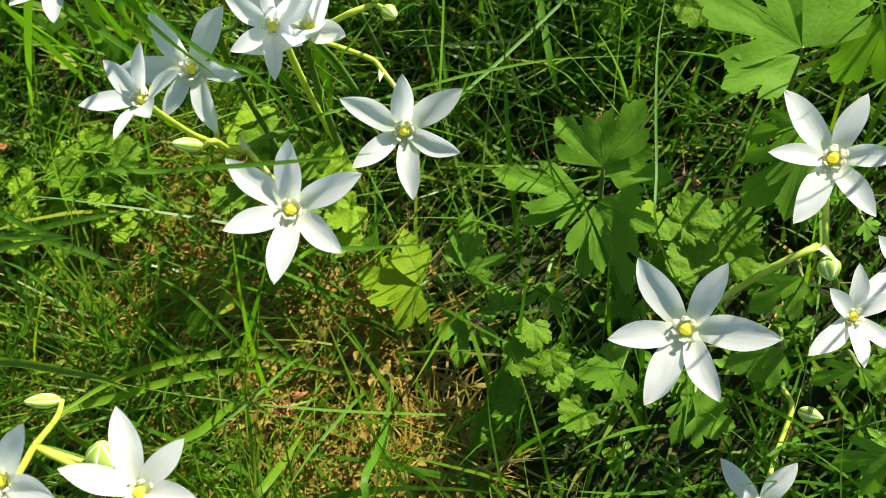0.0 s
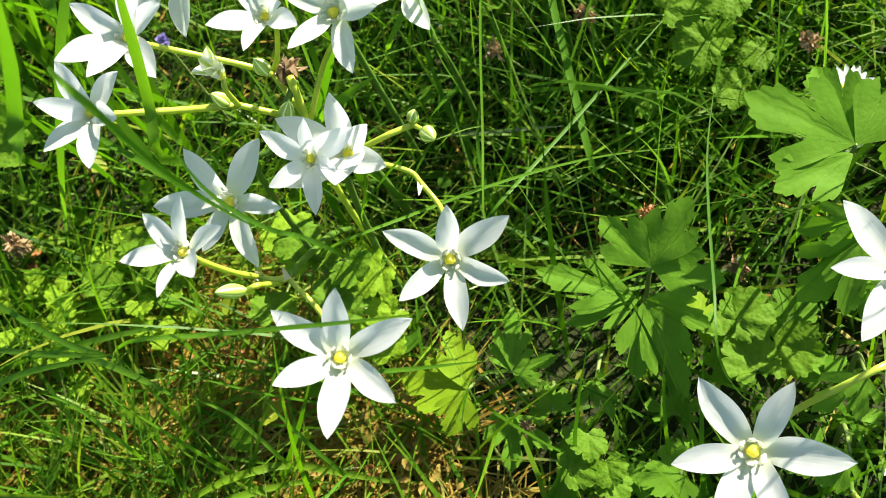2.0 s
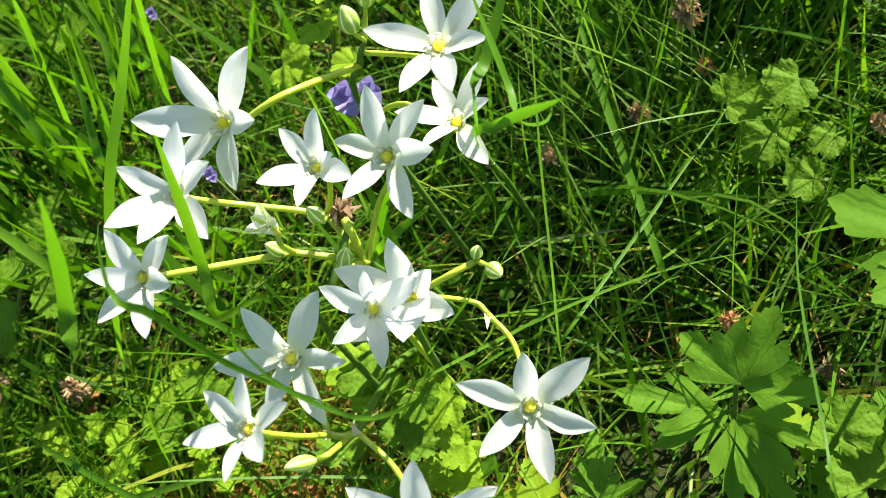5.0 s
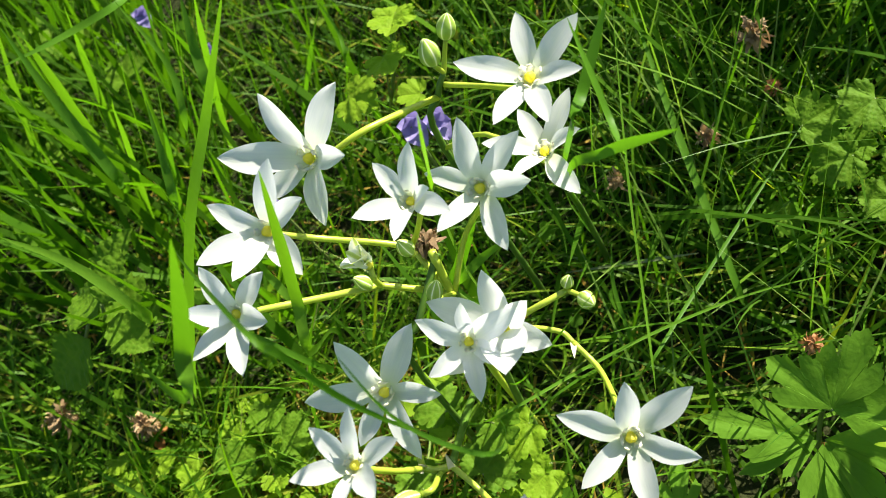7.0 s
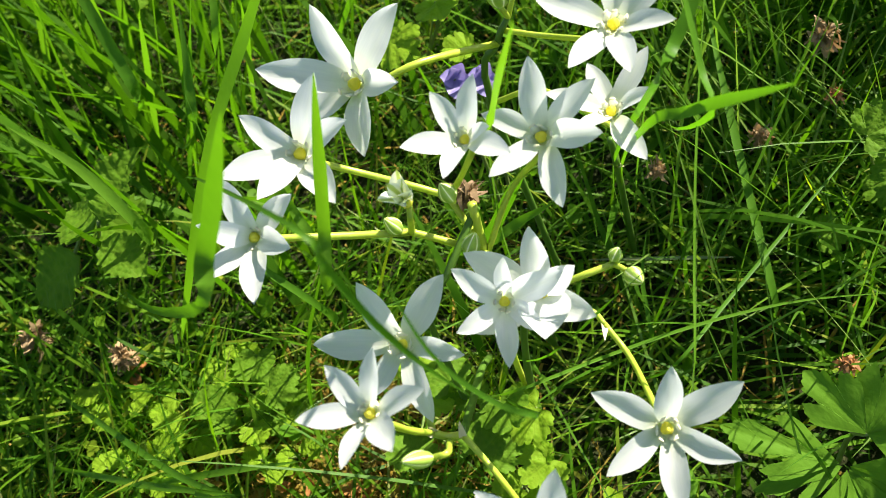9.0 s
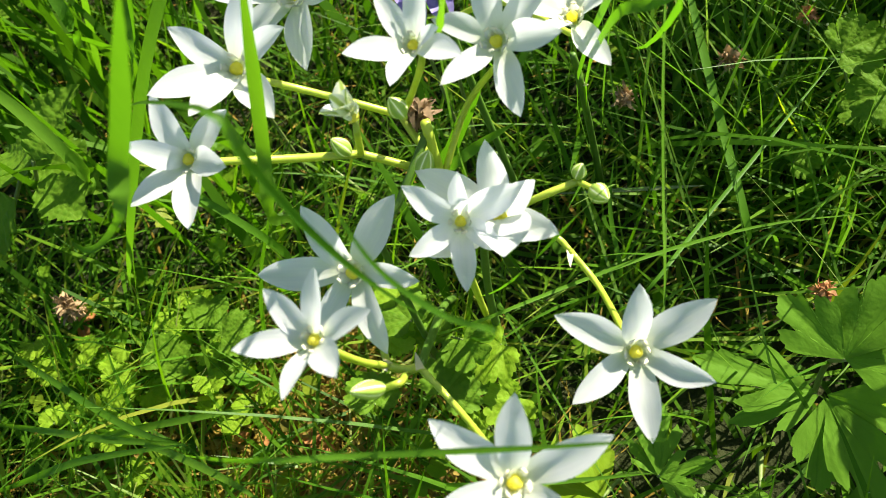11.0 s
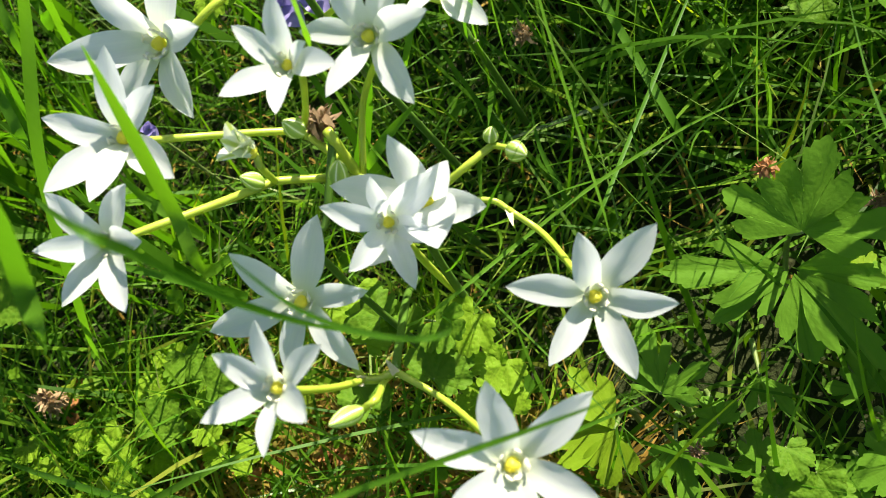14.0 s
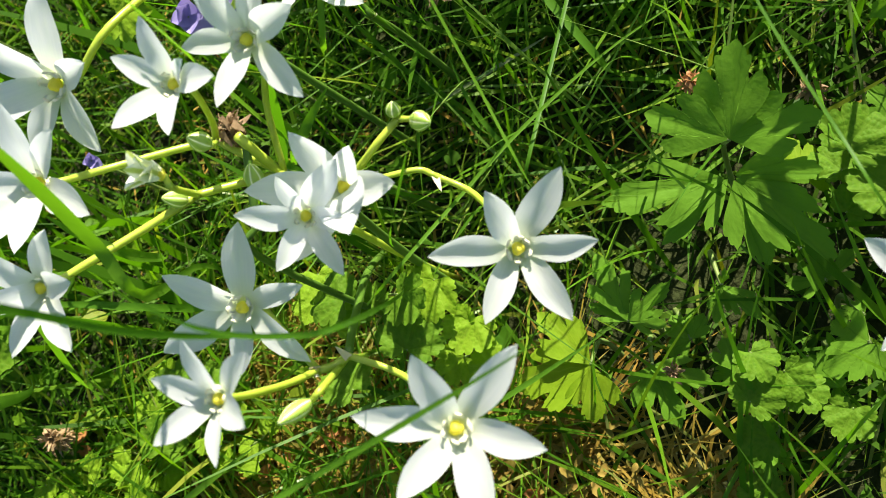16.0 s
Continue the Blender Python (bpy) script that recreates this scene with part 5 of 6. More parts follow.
buttercup((0.0041, 0.1558, 0.0280), (0.0060, 0.1450, -0.0030), [(NARROW, (0.0147, 0.1735, 0.0365), 1.10, (0.05, -0.35, 0.93)), (NARROW, (0.0010, 0.1684, 0.0300), 1.00, (0.05, -0.35, 0.93)), (LOBED, (0.0200, 0.1515, 0.0320), 0.70, (0.05, -0.35, 0.93)), (NARROW, (0.0100, 0.1456, 0.0290), 1.05, (0.05, -0.35, 0.93))])
buttercup((-0.0021, 0.1448, 0.0180), (0.0030, 0.1480, -0.0030), [(LOBED, (-0.0114, 0.1270, 0.0170), 0.85, (0.05, -0.35, 0.93)), (LOBED, (0.0045, 0.1273, 0.0190), 0.75, (0.05, -0.35, 0.93)), (LOBED, (-0.0158, 0.1415, 0.0180), 0.90, (0.05, -0.35, 0.93))])
buttercup((0.1200, 0.1440, 0.0935), (0.1270, 0.1533, -0.0030), [(LOBED, (0.0990, 0.1675, 0.1070), 1.02, (-0.15, -0.30, 0.94)), (BROAD, (0.0928, 0.1412, 0.0960), 0.86, (0.10, -0.30, 0.94), (0.1185, 0.1425, 0.0920)), (BROAD, (0.1275, 0.1768, 0.0900), 0.62, (-0.35, -0.05, 0.93)), (BROAD, (0.1450, 0.1510, 0.1000), 0.90, (-0.40, -0.25, 0.88))], "large green buttercup leaf with pointed lobes on a hairy stalk")
buttercup((0.1559, 0.1513, 0.0800), (0.1619, 0.1613, -0.0030), [(BROAD, (0.1354, 0.1442, 0.0650), 1.01, (0.05, -0.35, 0.93))])
buttercup((0.1190, 0.1339, 0.0680), (0.1250, 0.1439, -0.0030), [(LOBED, (0.1030, 0.1429, 0.0600), 0.85, (0.05, -0.35, 0.93)), (LOBED, (0.1100, 0.1320, 0.0550), 0.79, (0.05, -0.35, 0.93))])
buttercup((0.1176, 0.1301, 0.0620), (0.1236, 0.1401, -0.0030), [(LOBED, (0.0937, 0.1241, 0.0500), 0.95, (0.05, -0.35, 0.93)), (LOBED, (0.1035, 0.1134, 0.0500), 0.89, (0.05, -0.35, 0.93))])
buttercup((0.0888, 0.0366, 0.0600), (0.0948, 0.0466, -0.0030), [(LOBED, (0.0738, 0.0404, 0.0550), 0.95, (0.05, -0.35, 0.93)), (LOBED, (0.0780, 0.0305, 0.0500), 0.89, (0.05, -0.35, 0.93)), (NARROW, (0.0867, 0.0452, 0.0600), 0.89, (0.05, -0.35, 0.93))])
buttercup((0.0850, 0.0807, 0.0350), (0.0910, 0.0907, -0.0030), [(BROAD, (0.0675, 0.0846, 0.0300), 0.89, (0.05, -0.35, 0.93)), (LOBED, (0.0760, 0.0723, 0.0300), 0.89, (0.05, -0.35, 0.93))])
buttercup((0.1014, 0.0984, 0.0400), (0.1074, 0.1084, -0.0030), [(LOBED, (0.0821, 0.0963, 0.0340), 0.89, (0.05, -0.35, 0.93)), (LOBED, (0.0924, 0.0882, 0.0340), 0.89, (0.05, -0.35, 0.93))])
buttercup((0.0293, 0.1423, 0.0200), (0.0353, 0.1523, -0.0030), [(NARROW, (0.0190, 0.1366, 0.0200), 1.01, (0.05, -0.35, 0.93)), (NARROW, (0.0282, 0.1274, 0.0200), 1.01, (0.05, -0.35, 0.93)), (NARROW, (0.0334, 0.1432, 0.0240), 1.01, (0.05, -0.35, 0.93))])
buttercup((0.0557, 0.0814, 0.0250), (0.0617, 0.0914, -0.0030), [(LOBED, (0.0601, 0.0666, 0.0200), 1.01, (0.05, -0.35, 0.93)), (LOBED, (0.0423, 0.0705, 0.0200), 0.89, (0.05, -0.35, 0.93))])
buttercup((0.0972, 0.0630, 0.0500), (0.1032, 0.0730, -0.0030), [(LOBED, (0.0833, 0.0656, 0.0450), 0.79, (0.05, -0.35, 0.93)), (LOBED, (0.1000, 0.0541, 0.0450), 0.79, (0.05, -0.35, 0.93))])
buttercup((0.0667, 0.1401, 0.0300), (0.0727, 0.1501, -0.0030), [(BROAD, (0.0745, 0.1506, 0.0300), 1.12, (0.05, -0.35, 0.93)), (BROAD, (0.0734, 0.1328, 0.0280), 1.01, (0.05, -0.35, 0.93))], "young yellow-green buttercup leaf with toothed leaflets", material=M_YOUNG_LEAF)
ground_ivy((0.0124, 0.1109, -0.0020), [((0.0123, 0.1110, 0.0420), 0.0134, (0.10, -0.18, 0.90), 353), ((0.0170, 0.1005, 0.0360), 0.0118, (0.31, -0.18, 0.90), 271), ((-0.0014, 0.1087, 0.0280), 0.0130, (-0.28, -0.32, 0.90), 127), ((-0.0105, 0.1019, 0.0150), 0.0117, (0.12, -0.10, 0.90), 57), ((0.0160, 0.0916, 0.0200), 0.0130, (-0.06, -0.12, 0.90), 194)], "crinkled green ground ivy with deeply scalloped leaves")
ground_ivy((0.0870, 0.1393, -0.0020), [((0.0850, 0.1325, 0.0400), 0.0180, (0.05, -0.26, 0.90), 6), ((0.0745, 0.1239, 0.0350), 0.0180, (0.18, -0.35, 0.90), 93), ((0.0746, 0.1383, 0.0300), 0.0135, (0.30, -0.17, 0.90), 81), ((0.0924, 0.1160, 0.0300), 0.0197, (0.20, -0.51, 0.90), 316), ((0.0699, 0.1247, 0.0280), 0.0117, (0.10, -0.49, 0.90), 0)])
ground_ivy((-0.0529, 0.2620, -0.0020), [((-0.0453, 0.2275, 0.0600), 0.0169, (0.33, -0.55, 0.90), 110), ((-0.0627, 0.2122, 0.0500), 0.0161, (0.32, -0.47, 0.90), 85), ((-0.0300, 0.2025, 0.0550), 0.0157, (-0.11, -0.07, 0.90), 276), ((-0.0395, 0.2219, 0.0500), 0.0127, (0.27, -0.24, 0.90), 93)])
ground_ivy((-0.0367, 0.2044, -0.0020), [((-0.0301, 0.1896, 0.0400), 0.0160, (0.31, -0.20, 0.90), 196), ((-0.0313, 0.1840, 0.0350), 0.0125, (-0.11, -0.37, 0.90), 84), ((-0.0418, 0.1921, 0.0300), 0.0128, (0.31, -0.42, 0.90), 169)], "bright yellow-green ground ivy with scalloped leaves", M_YOUNG_IVY)
ground_ivy((-0.1134, 0.2810, -0.0020), [((-0.1009, 0.2625, 0.0350), 0.0158, (-0.10, -0.25, 0.90), 1), ((-0.1277, 0.2694, 0.0300), 0.0182, (0.09, -0.20, 0.90), 33), ((-0.1136, 0.2759, 0.0300), 0.0163, (-0.10, -0.14, 0.90), 246)])
ground_ivy((-0.0612, 0.2596, -0.0020), [((-0.0448, 0.2287, 0.0600), 0.0140, (0.15, -0.46, 0.90), 241), ((-0.0464, 0.2212, 0.0550), 0.0118, (0.16, -0.52, 0.90), 11), ((-0.0556, 0.2349, 0.0500), 0.0107, (0.32, -0.37, 0.90), 206)], "bright yellow-green ground ivy with scalloped leaves", M_YOUNG_IVY)
ground_ivy((-0.0397, 0.2224, -0.0020), [((-0.0293, 0.2042, 0.0500), 0.0188, (-0.29, -0.16, 0.90), 187), ((-0.0380, 0.2003, 0.0450), 0.0131, (-0.06, -0.13, 0.90), 231), ((-0.0267, 0.1962, 0.0400), 0.0103, (-0.27, -0.46, 0.90), 100)], "bright yellow-green ground ivy with scalloped leaves", M_YOUNG_IVY)
ground_ivy((-0.0052, 0.4151, -0.0020), [((0.0120, 0.3307, 0.1200), 0.0166, (-0.22, -0.43, 0.90), 236), ((0.0042, 0.3246, 0.1100), 0.0159, (-0.08, -0.37, 0.90), 268), ((-0.0107, 0.3386, 0.0900), 0.0189, (-0.14, -0.32, 0.90), 301), ((0.0043, 0.3285, 0.0900), 0.0130, (0.19, -0.15, 0.90), 151), ((0.0168, 0.3373, 0.1200), 0.0123, (-0.28, -0.08, 0.90), 46)], "bright yellow-green ground ivy with scalloped leaves", M_YOUNG_IVY)
ground_ivy((0.1340, 0.2507, -0.0020), [((0.1233, 0.2251, 0.0750), 0.0173, (-0.16, -0.29, 0.90), 185), ((0.1180, 0.2351, 0.0700), 0.0179, (0.30, -0.38, 0.90), 359), ((0.1108, 0.2232, 0.0600), 0.0180, (0.05, -0.39, 0.90), 162), ((0.1281, 0.2268, 0.0500), 0.0135, (-0.10, -0.15, 0.90), 320)])
ground_ivy((-0.1855, 0.5229, -0.0020), [((-0.1659, 0.4976, 0.0300), 0.0319, (-0.20, -0.21, 0.90), 247), ((-0.1838, 0.5234, 0.0300), 0.0247, (-0.20, -0.53, 0.90), 307), ((-0.1500, 0.4693, 0.0300), 0.0206, (0.05, -0.35, 0.90), 121), ((-0.1679, 0.5469, 0.0300), 0.0253, (0.18, -0.38, 0.90), 128)])
ground_ivy((-0.0430, 0.2184, -0.0020), [((-0.0349, 0.2024, 0.0500), 0.0196, (-0.00, -0.34, 0.90), 28), ((-0.0460, 0.2220, 0.0550), 0.0134, (0.34, -0.23, 0.90), 252), ((-0.0251, 0.2029, 0.0450), 0.0132, (-0.08, -0.45, 0.90), 288)])
ground_ivy((-0.1929, 0.6767, -0.0020), [((-0.1648, 0.5850, 0.0400), 0.0318, (0.32, -0.23, 0.90), 211), ((-0.1315, 0.5704, 0.0400), 0.0284, (-0.23, -0.33, 0.90), 76), ((-0.1845, 0.5627, 0.0400), 0.0254, (-0.26, -0.34, 0.90), 72), ((-0.1122, 0.5052, 0.0500), 0.0233, (-0.01, -0.05, 0.90), 86)])
ground_ivy((0.0130, 0.1109, -0.0020), [((0.0151, 0.1135, 0.0450), 0.0116, (0.26, -0.46, 0.90), 251), ((0.0171, 0.1046, 0.0400), 0.0116, (-0.12, -0.16, 0.90), 257), ((0.0053, 0.1148, 0.0300), 0.0104, (-0.07, -0.16, 0.90), 182)])
ground_ivy((0.1401, 0.2484, -0.0020), [((0.1150, 0.2334, 0.0400), 0.0142, (0.15, -0.22, 0.90), 156), ((0.1205, 0.2134, 0.0400), 0.0153, (-0.06, -0.20, 0.90), 143), ((0.0993, 0.2301, 0.0300), 0.0129, (0.24, -0.42, 0.90), 353), ((0.1352, 0.2208, 0.0400), 0.0139, (0.17, -0.07, 0.90), 174)])


def weed_patch(count, seed, x0, x1, y0, y1):
    """Low sprigs of small round leaves on the open litter."""
    r = random.Random(seed)
    for k in range(count):
        x, y = r.uniform(x0, x1), r.uniform(y0, y1)
        leaves = []
        for i in range(r.choice((3, 4, 5))):
            a, d = r.uniform(0, 2 * math.pi), r.uniform(0.002, 0.010)
            leaves.append(((x + d * math.cos(a), y + d * math.sin(a), ground_height(x, y) + r.uniform(0.012, 0.034)), r.uniform(0.0065, 0.0120), (r.uniform(0.0, 0.45), r.uniform(-0.35, 0.15), 0.9), r.uniform(0, 360)))
        ground_ivy((x, y + 0.004, -0.002), leaves, "small bright green weed with rounded leaves among brown litter", M_YOUNG_IVY)


weed_patch(11, 5, -0.162, -0.108, 0.236, 0.296)
weed_patch(3, 8, -0.185, -0.150, 0.250, 0.300)
ground_ivy((-0.1120, 0.2720, -0.0020), [((-0.1091, 0.2688, 0.0240), 0.0170, (0.05, -0.30, 0.90), 250), ((-0.1186, 0.2600, 0.0220), 0.0160, (0.15, -0.30, 0.90), 200), ((-0.1010, 0.2610, 0.0180), 0.0130, (0.2, -0.2, 0.90), 300)], "dark green ground ivy with broad scalloped leaves")


def dead_leaf_mesh(seed):
    """A crumpled dead leaf one unit long, its edges torn and rolled."""
    r = random.Random(seed)
    rim = []
    for i in range(41):
        a = radians(-170 + 340 * i / 40)
        q = 0.5 * (0.75 + 0.25 * math.cos(a)) * (1 + 0.22 * noise.noise((math.cos(a) * 2.2, math.sin(a) * 2.2, seed * 3.1)))
        rim.append((0.42 + q * math.cos(a) * 1.15, q * math.sin(a) * r.uniform(0.82, 0.9)))
    roll, twist = r.uniform(0.9, 2.0), r.uniform(-0.9, 0.9)
    return fan_leaf("dead_leaf", rim, seed, lambda x, y, f, a: roll * y * y + twist * x * y + 0.25 * math.sin(4 * x + seed) * x + 0.09 * noise.noise((x * 5, y * 5, seed + 9.0)), M_DEADLEAF, 7)


DEAD = [dead_leaf_mesh(s) for s in range(5)]


def dead_leaf(at, size, heading, tilt, k):
    ob = new("dead_leaf", DEAD[k % 5])
    ob.matrix_world = pose(at[0], at[1], ground_height(at[0], at[1]) + at[2], tilt, tilt * 0.6, heading) @ Matrix.Scale(size, 4)
    tagged(ob, "crumpled orange-brown dead leaf lying on the soil", "dead leaf", "dead leaves")


DEAD_SPOTS = [(-0.0980, 0.2257, 0.0075), (-0.1057, 0.2281, 0.0070), (-0.1031, 0.2214, 0.0080), (-0.0928, 0.2272, 0.0060), (-0.1084, 0.2354, 0.0070), (-0.1248, 0.2120, 0.0060), (-0.1370, 0.2683, 0.0075), (-0.0561, 0.1472, 0.0070), (-0.0452, 0.1515, 0.0060), (-0.0830, 0.2003, 0.0055), (-0.0697, 0.1962, 0.0060), (-0.0732, 0.1419, 0.0065), (-0.1426, 0.2567, 0.0085), (-0.1296, 0.2515, 0.0085), (-0.1600, 0.3150, 0.0090), (-0.1690, 0.3130, 0.0080), (-0.1640, 0.3200, 0.0075), (-0.0966, 0.2217, 0.0060), (-0.0890, 0.2170, 0.0060), (-0.1154, 0.2371, 0.0060), (-0.1010, 0.2330, 0.0070), (-0.1763, 0.2790, 0.0070)]
for k, (x, y, size) in enumerate(DEAD_SPOTS):
    dead_leaf((x, y, 0.009 + 0.0012 * (k % 5)), size, 67 * k, (k * 37) % 50 - 25, k)


def low_leaves(count, seed):
    """Small lobed leaves that hide the soil beside the flowers."""
    r = random.Random(seed)
    while count:
        x, y = r.uniform(-0.004, 0.150), r.uniform(-0.005, 0.152)
        if math.hypot(x + 0.02, y - 0.155) < 0.03:
            continue
        count -= 1
        z, size, turn = ground_height(x, y) + r.uniform(0.008, 0.026), r.uniform(0.008, 0.0155), r.uniform(0, 360)
        shape, fingers = r.choice((LOBED, NARROW, NARROW, BROAD)), r.choice((3, 3, 5))
        tips = []
        for i in range(fingers):
            a = radians(turn + (i - (fingers - 1) / 2) * (74 if fingers == 3 else 48) + r.uniform(-8, 8))
            length = size * (1.0 if i == fingers // 2 else r.uniform(0.7, 0.9))
            tips.append((shape, (x + length * math.cos(a), y + length * math.sin(a), z + r.uniform(-0.003, 0.004)), r.uniform(0.8, 1.1), (r.uniform(-0.2, 0.2), r.uniform(-0.4, 0.0), 0.9)))
        buttercup((x, y, z), (x + r.uniform(-0.006, 0.006), y + r.uniform(0.0, 0.010), -0.003), tips, "small lobed green leaf low over the dark soil")


low_leaves(34, 21)


# ---- nettle-like sprig, violet flowers and dry heads ----
def serrate_mesh(seed):
    """A pointed oval leaf with a saw-toothed rim, one unit long."""
    nu, nv = 25, 7
    verts, faces = [], []
    for i in range(nu):
        u = i / (nu - 1)
        w = 0.34 * math.sin(math.pi * u ** 0.72) ** 0.8 * (1 + 0.16 * (1 - 2 * ((u * 9 + 0.3 * seed) % 1)) * (u < 0.96))
        for j in range(nv):
            v = 2 * j / (nv - 1) - 1
            z = 0.10 * abs(v) * w * 2 - 0.12 * u * u + 0.025 * math.cos(u * 44 - abs(v) * 3) * abs(v) + 0.03 * noise.noise((u * 3, v, seed))
            verts.append((u + 0.04 * abs(v), w * v, z))
    for i in range(nu - 1):
        for j in range(nv - 1):
            a = i * nv + j
            faces.append((a, a + nv, a + nv + 1, a + 1))
    return mesh_of("leaf", verts, faces, M_IVY)


SERRATE = [serrate_mesh(s) for s in range(3)]


def serrate_sprig(foot, leaves, label="upright sprig with pointed saw-toothed green leaves"):
    p = thing("dead_nettle", foot, label, "weed sprig", "weed sprigs")
    top = max((a for a, b, w in leaves), key=lambda a: a[2])
    part("stalk", tube("stalk", rel([top, (np.array(top) + np.array(foot)) / 2, foot], foot), [0.0007, 0.001], M_STALK, 10, 6), p)
    for i, (a, b, w) in enumerate(leaves):
        length = (Vector(b) - Vector(a)).length
        part("leaf", SERRATE[i % 3], p, Matrix.Translation(-Vector(foot)) @ frame_to(a, b, (0.05, -0.4, 0.9)) @ Matrix.Diagonal((length, length * w, length, 1)))
    return p


def violet(at, size, foot):
    """A small two-lipped violet ground-ivy flower."""
    p = thing("violet_flower", foot, "small violet-blue ground ivy flower in the grass", "violet flower", "violet flowers")
    part("stalk", tube("stalk", rel([at, (np.array(at) + np.array(foot)) / 2, foot], foot), [0.0006, 0.0008], M_STALK, 8, 6), p)
    for k, (a, s, up) in enumerate(((90, 0.8, 50), (150, 0.75, 20), (30, 0.75, 20), (-90, 1.1, -10), (-140, 0.7, 0), (-40, 0.7, 0))):
        verts, faces = [], []
        for i in range(6):
            u = i / 5
            w = size * s * 0.24 * math.sin(math.pi * min(1, 0.15 + u * 0.85) ** 0.8) + size * 0.03
            for v in (-1, 0, 1):
                verts.append((size * s * 0.55 * u, w * v, size * (0.10 * u + 0.08 * abs(v) * u)))
        for i in range(5):
            for j in range(2):
                b = i * 3 + j
                faces.append((b, b + 3, b + 4, b + 1))
        m = look(Vector(at) - p.location, Vector(at) - p.location + Vector((-0.1, 0.6, -0.8)))
        part("petal", mesh_of("petal", verts, faces, M_VIOLET), p, m @ pose(0, 0, 0, 0, 0, a) @ pose(0, 0, 0, 0, -up, 0))
    return p


def dry_head(at, size, foot, material, seed, label="withered brown flower head on a thin stalk"):
    p = thing("dry_flower_head", foot, label, "withered flower", "withered flower heads")
    part("stalk", tube("stalk", rel([at, (np.array(at) * 0.6 + np.array(foot) * 0.4), foot], foot), [0.0004, 0.0006], M_STALK, 10, 6), p)
    withered_head("head", p, at, size, material, seed, 40)
    return p


def daisy(at, size, facing, foot, label="white daisy with a yellow disc half hidden behind a leaf"):
    """A small daisy: a domed disc and two rows of narrow white rays."""
    p = thing("daisy", foot, label, "daisy")
    part("stalk", tube("stalk", rel([at, (np.array(at) + np.array(foot)) / 2 + np.array((0.003, 0, 0)), foot], foot), [0.0006, 0.0008], M_STALK, 10, 6), p)
    m = Matrix.Translation(-Vector(foot)) @ Matrix.Translation(at) @ Vector(facing).to_track_quat("Z", "Y").to_matrix().to_4x4() @ Matrix.Scale(size, 4)
    part("disc", egg("disc", 0.34, 0.42, M_OVARY, 12, 0.06, 8, 24, 0.6), p, m @ Matrix.Translation((0, 0, -0.08)), "domed yellow disc")
    verts, faces = [], []
    for i in range(7):
        u = i / 6
        w = 0.13 * (0.55 + 0.6 * math.sin(math.pi * u ** 0.8)) * (1 - u ** 6 * 0.7)
        for v in (-1, 0, 1):
            verts.append((0.36 + 0.72 * u, w * v, 0.10 * u - 0.10 * u * u + 0.03 * abs(v)))
    for i in range(6):
        for j in range(2):
            b = i * 3 + j
            faces.append((b, b + 3, b + 4, b + 1))
    ray_mesh = mesh_of("petal", verts, faces, M_PETAL)
    for k in range(22):
        part("petal", ray_mesh, p, m @ pose(0, 0, 0.02 * (k % 2), 0, 0, 360 * k / 22 + 4 * math.sin(k * 2.3)) @ pose(0, 0, 0, 0, -8 - 9 * (k % 2), 0))
    return p


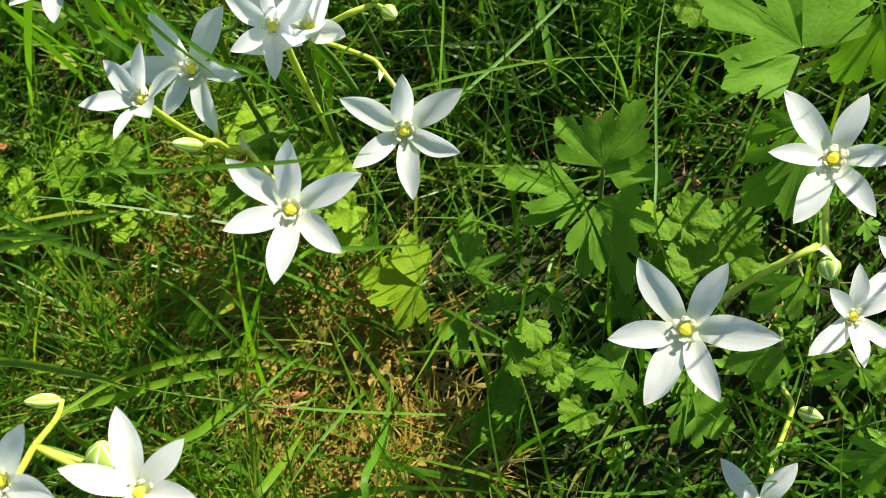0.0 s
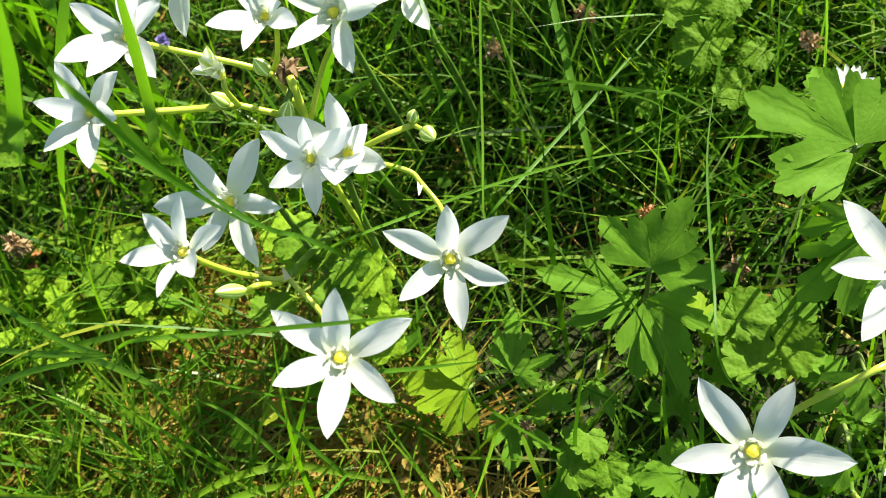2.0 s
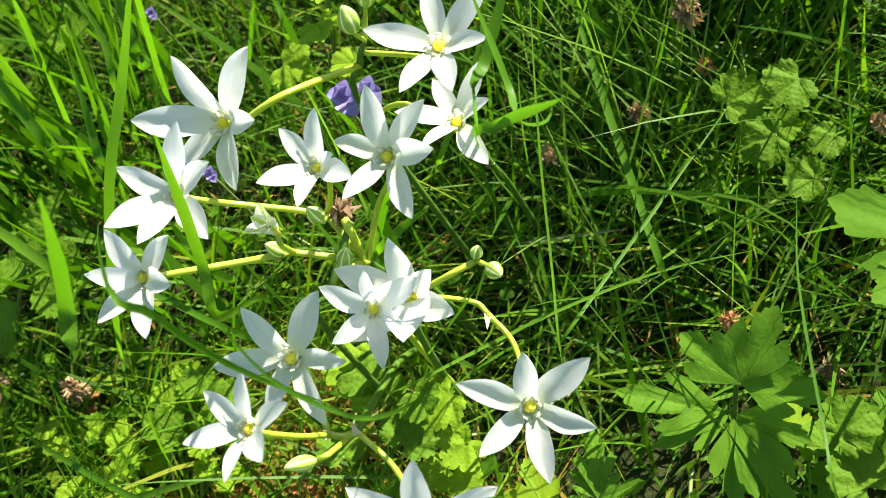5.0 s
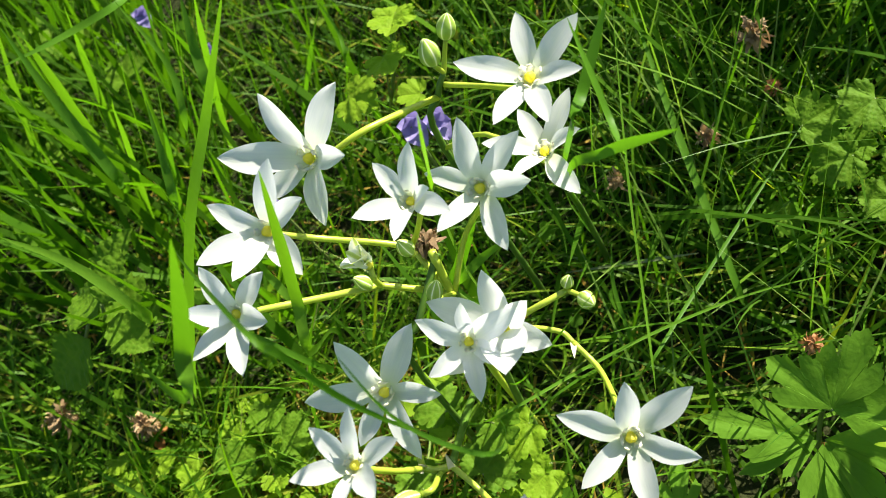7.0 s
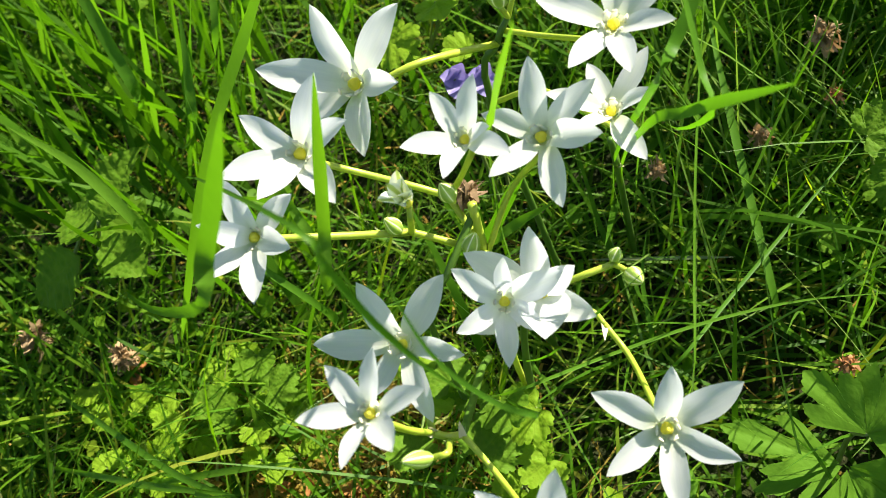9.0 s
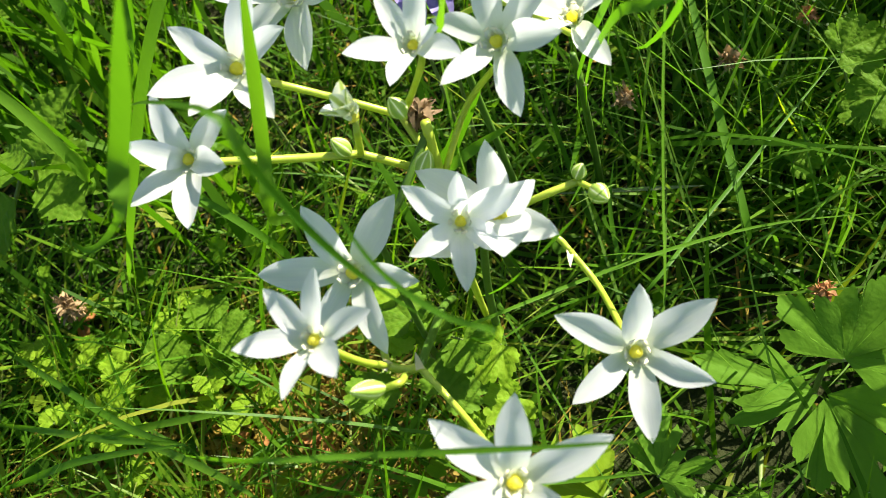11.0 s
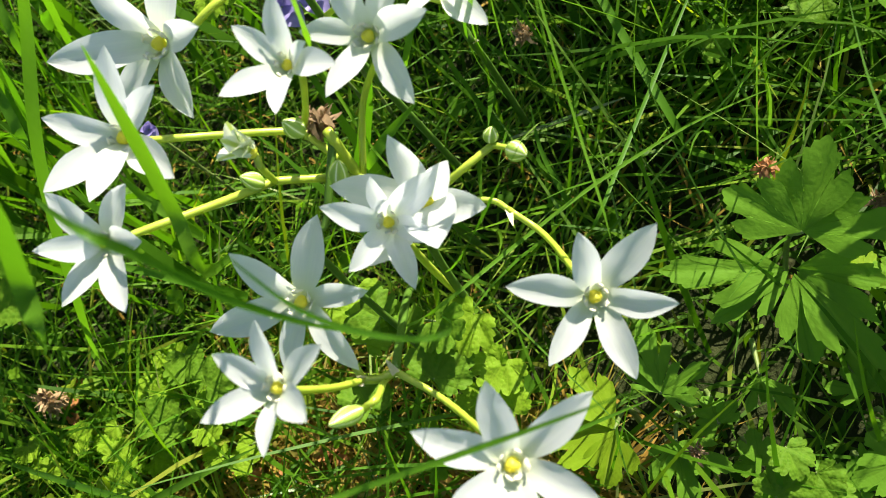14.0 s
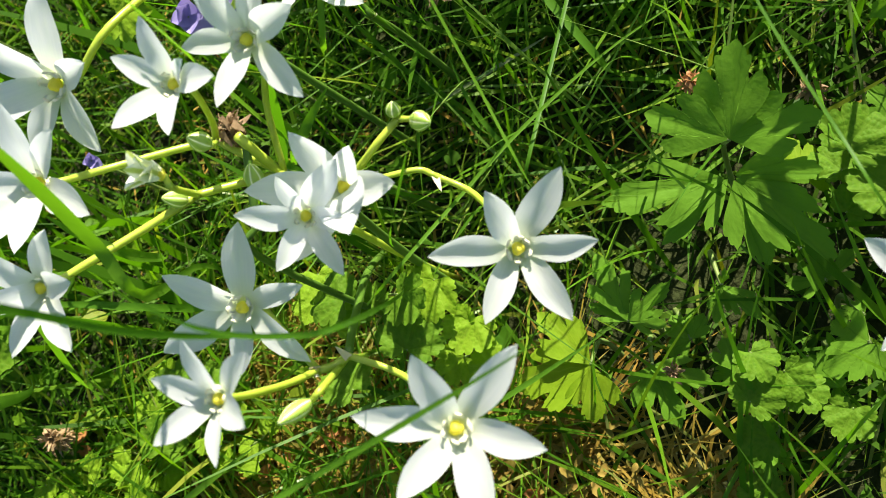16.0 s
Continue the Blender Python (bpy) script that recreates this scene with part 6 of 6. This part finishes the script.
serrate_sprig((-0.1847, 0.3879, -0.0020), [((-0.1348, 0.3170, 0.0950), (-0.1186, 0.3266, 0.1050), 1), ((-0.1369, 0.3128, 0.0900), (-0.1274, 0.2976, 0.0820), 1.2), ((-0.1397, 0.3178, 0.0900), (-0.1514, 0.3435, 0.0850), 1.1), ((-0.1480, 0.3150, 0.0850), (-0.1760, 0.3168, 0.0720), 1.1)])
serrate_sprig((-0.2090, 0.3782, -0.0020), [((-0.1614, 0.3373, 0.0700), (-0.1799, 0.3327, 0.0620), 1), ((-0.1428, 0.3457, 0.0800), (-0.1191, 0.3506, 0.0900), 0.8), ((-0.1436, 0.3444, 0.0750), (-0.1273, 0.3201, 0.0700), 1.2)])
daisy((0.1430, 0.1760, 0.0640), 0.0085, (0.15, -0.35, 0.92), (0.1460, 0.1860, -0.0030))
violet((-0.0010, 0.3037, 0.1000), 0.0150, (0.0006, 0.3117, -0.0030))
violet((0.0075, 0.3010, 0.0985), 0.0140, (0.0046, 0.3117, -0.0030))
violet((-0.0838, 0.4892, 0.0800), 0.0126, (-0.0838, 0.4992, -0.0030))
violet((-0.0629, 0.3314, 0.0750), 0.0078, (-0.0629, 0.3414, -0.0030))
violet((-0.0645, 0.4650, 0.0600), 0.0073, (-0.0645, 0.4750, -0.0030))
dry_head((0.0906, 0.2664, 0.0500), 0.0110, (0.1006, 0.2784, -0.0030), M_PALE, 1)
dry_head((0.1236, 0.2808, 0.0680), 0.0155, (0.1336, 0.2928, -0.0030), M_PALE, 2)
dry_head((0.0714, 0.1798, 0.0430), 0.0082, (0.0814, 0.1918, -0.0030), M_RUST, 3)
dry_head((0.0552, 0.2750, 0.0440), 0.0109, (0.0788, 0.2739, -0.0030), M_PALE, 4)
dry_head((0.1556, 0.2139, 0.0420), 0.0103, (0.1656, 0.2259, -0.0030), M_PALE, 5)
dry_head((-0.0730, 0.1332, 0.0300), 0.0088, (-0.0630, 0.1452, -0.0030), M_RUST, 6)
dry_head((-0.1629, 0.3069, 0.0300), 0.0144, (-0.1529, 0.3189, -0.0030), M_PALE, 7)
dry_head((-0.2006, 0.3383, 0.0300), 0.0177, (-0.1906, 0.3503, -0.0030), M_PALE, 8)
dry_head((-0.1634, 0.3065, 0.0350), 0.0126, (-0.1534, 0.3185, -0.0030), M_PALE, 9)
dry_head((0.0928, 0.1559, 0.0200), 0.0104, (0.1028, 0.1679, -0.0030), M_BROWN, 10)
dry_head((0.1216, 0.2685, 0.0500), 0.0084, (0.1316, 0.2805, -0.0030), M_RUST, 11)
dry_head((-0.0002, 0.1378, 0.0200), 0.0073, (0.0098, 0.1498, -0.0030), M_BROWN, 12)
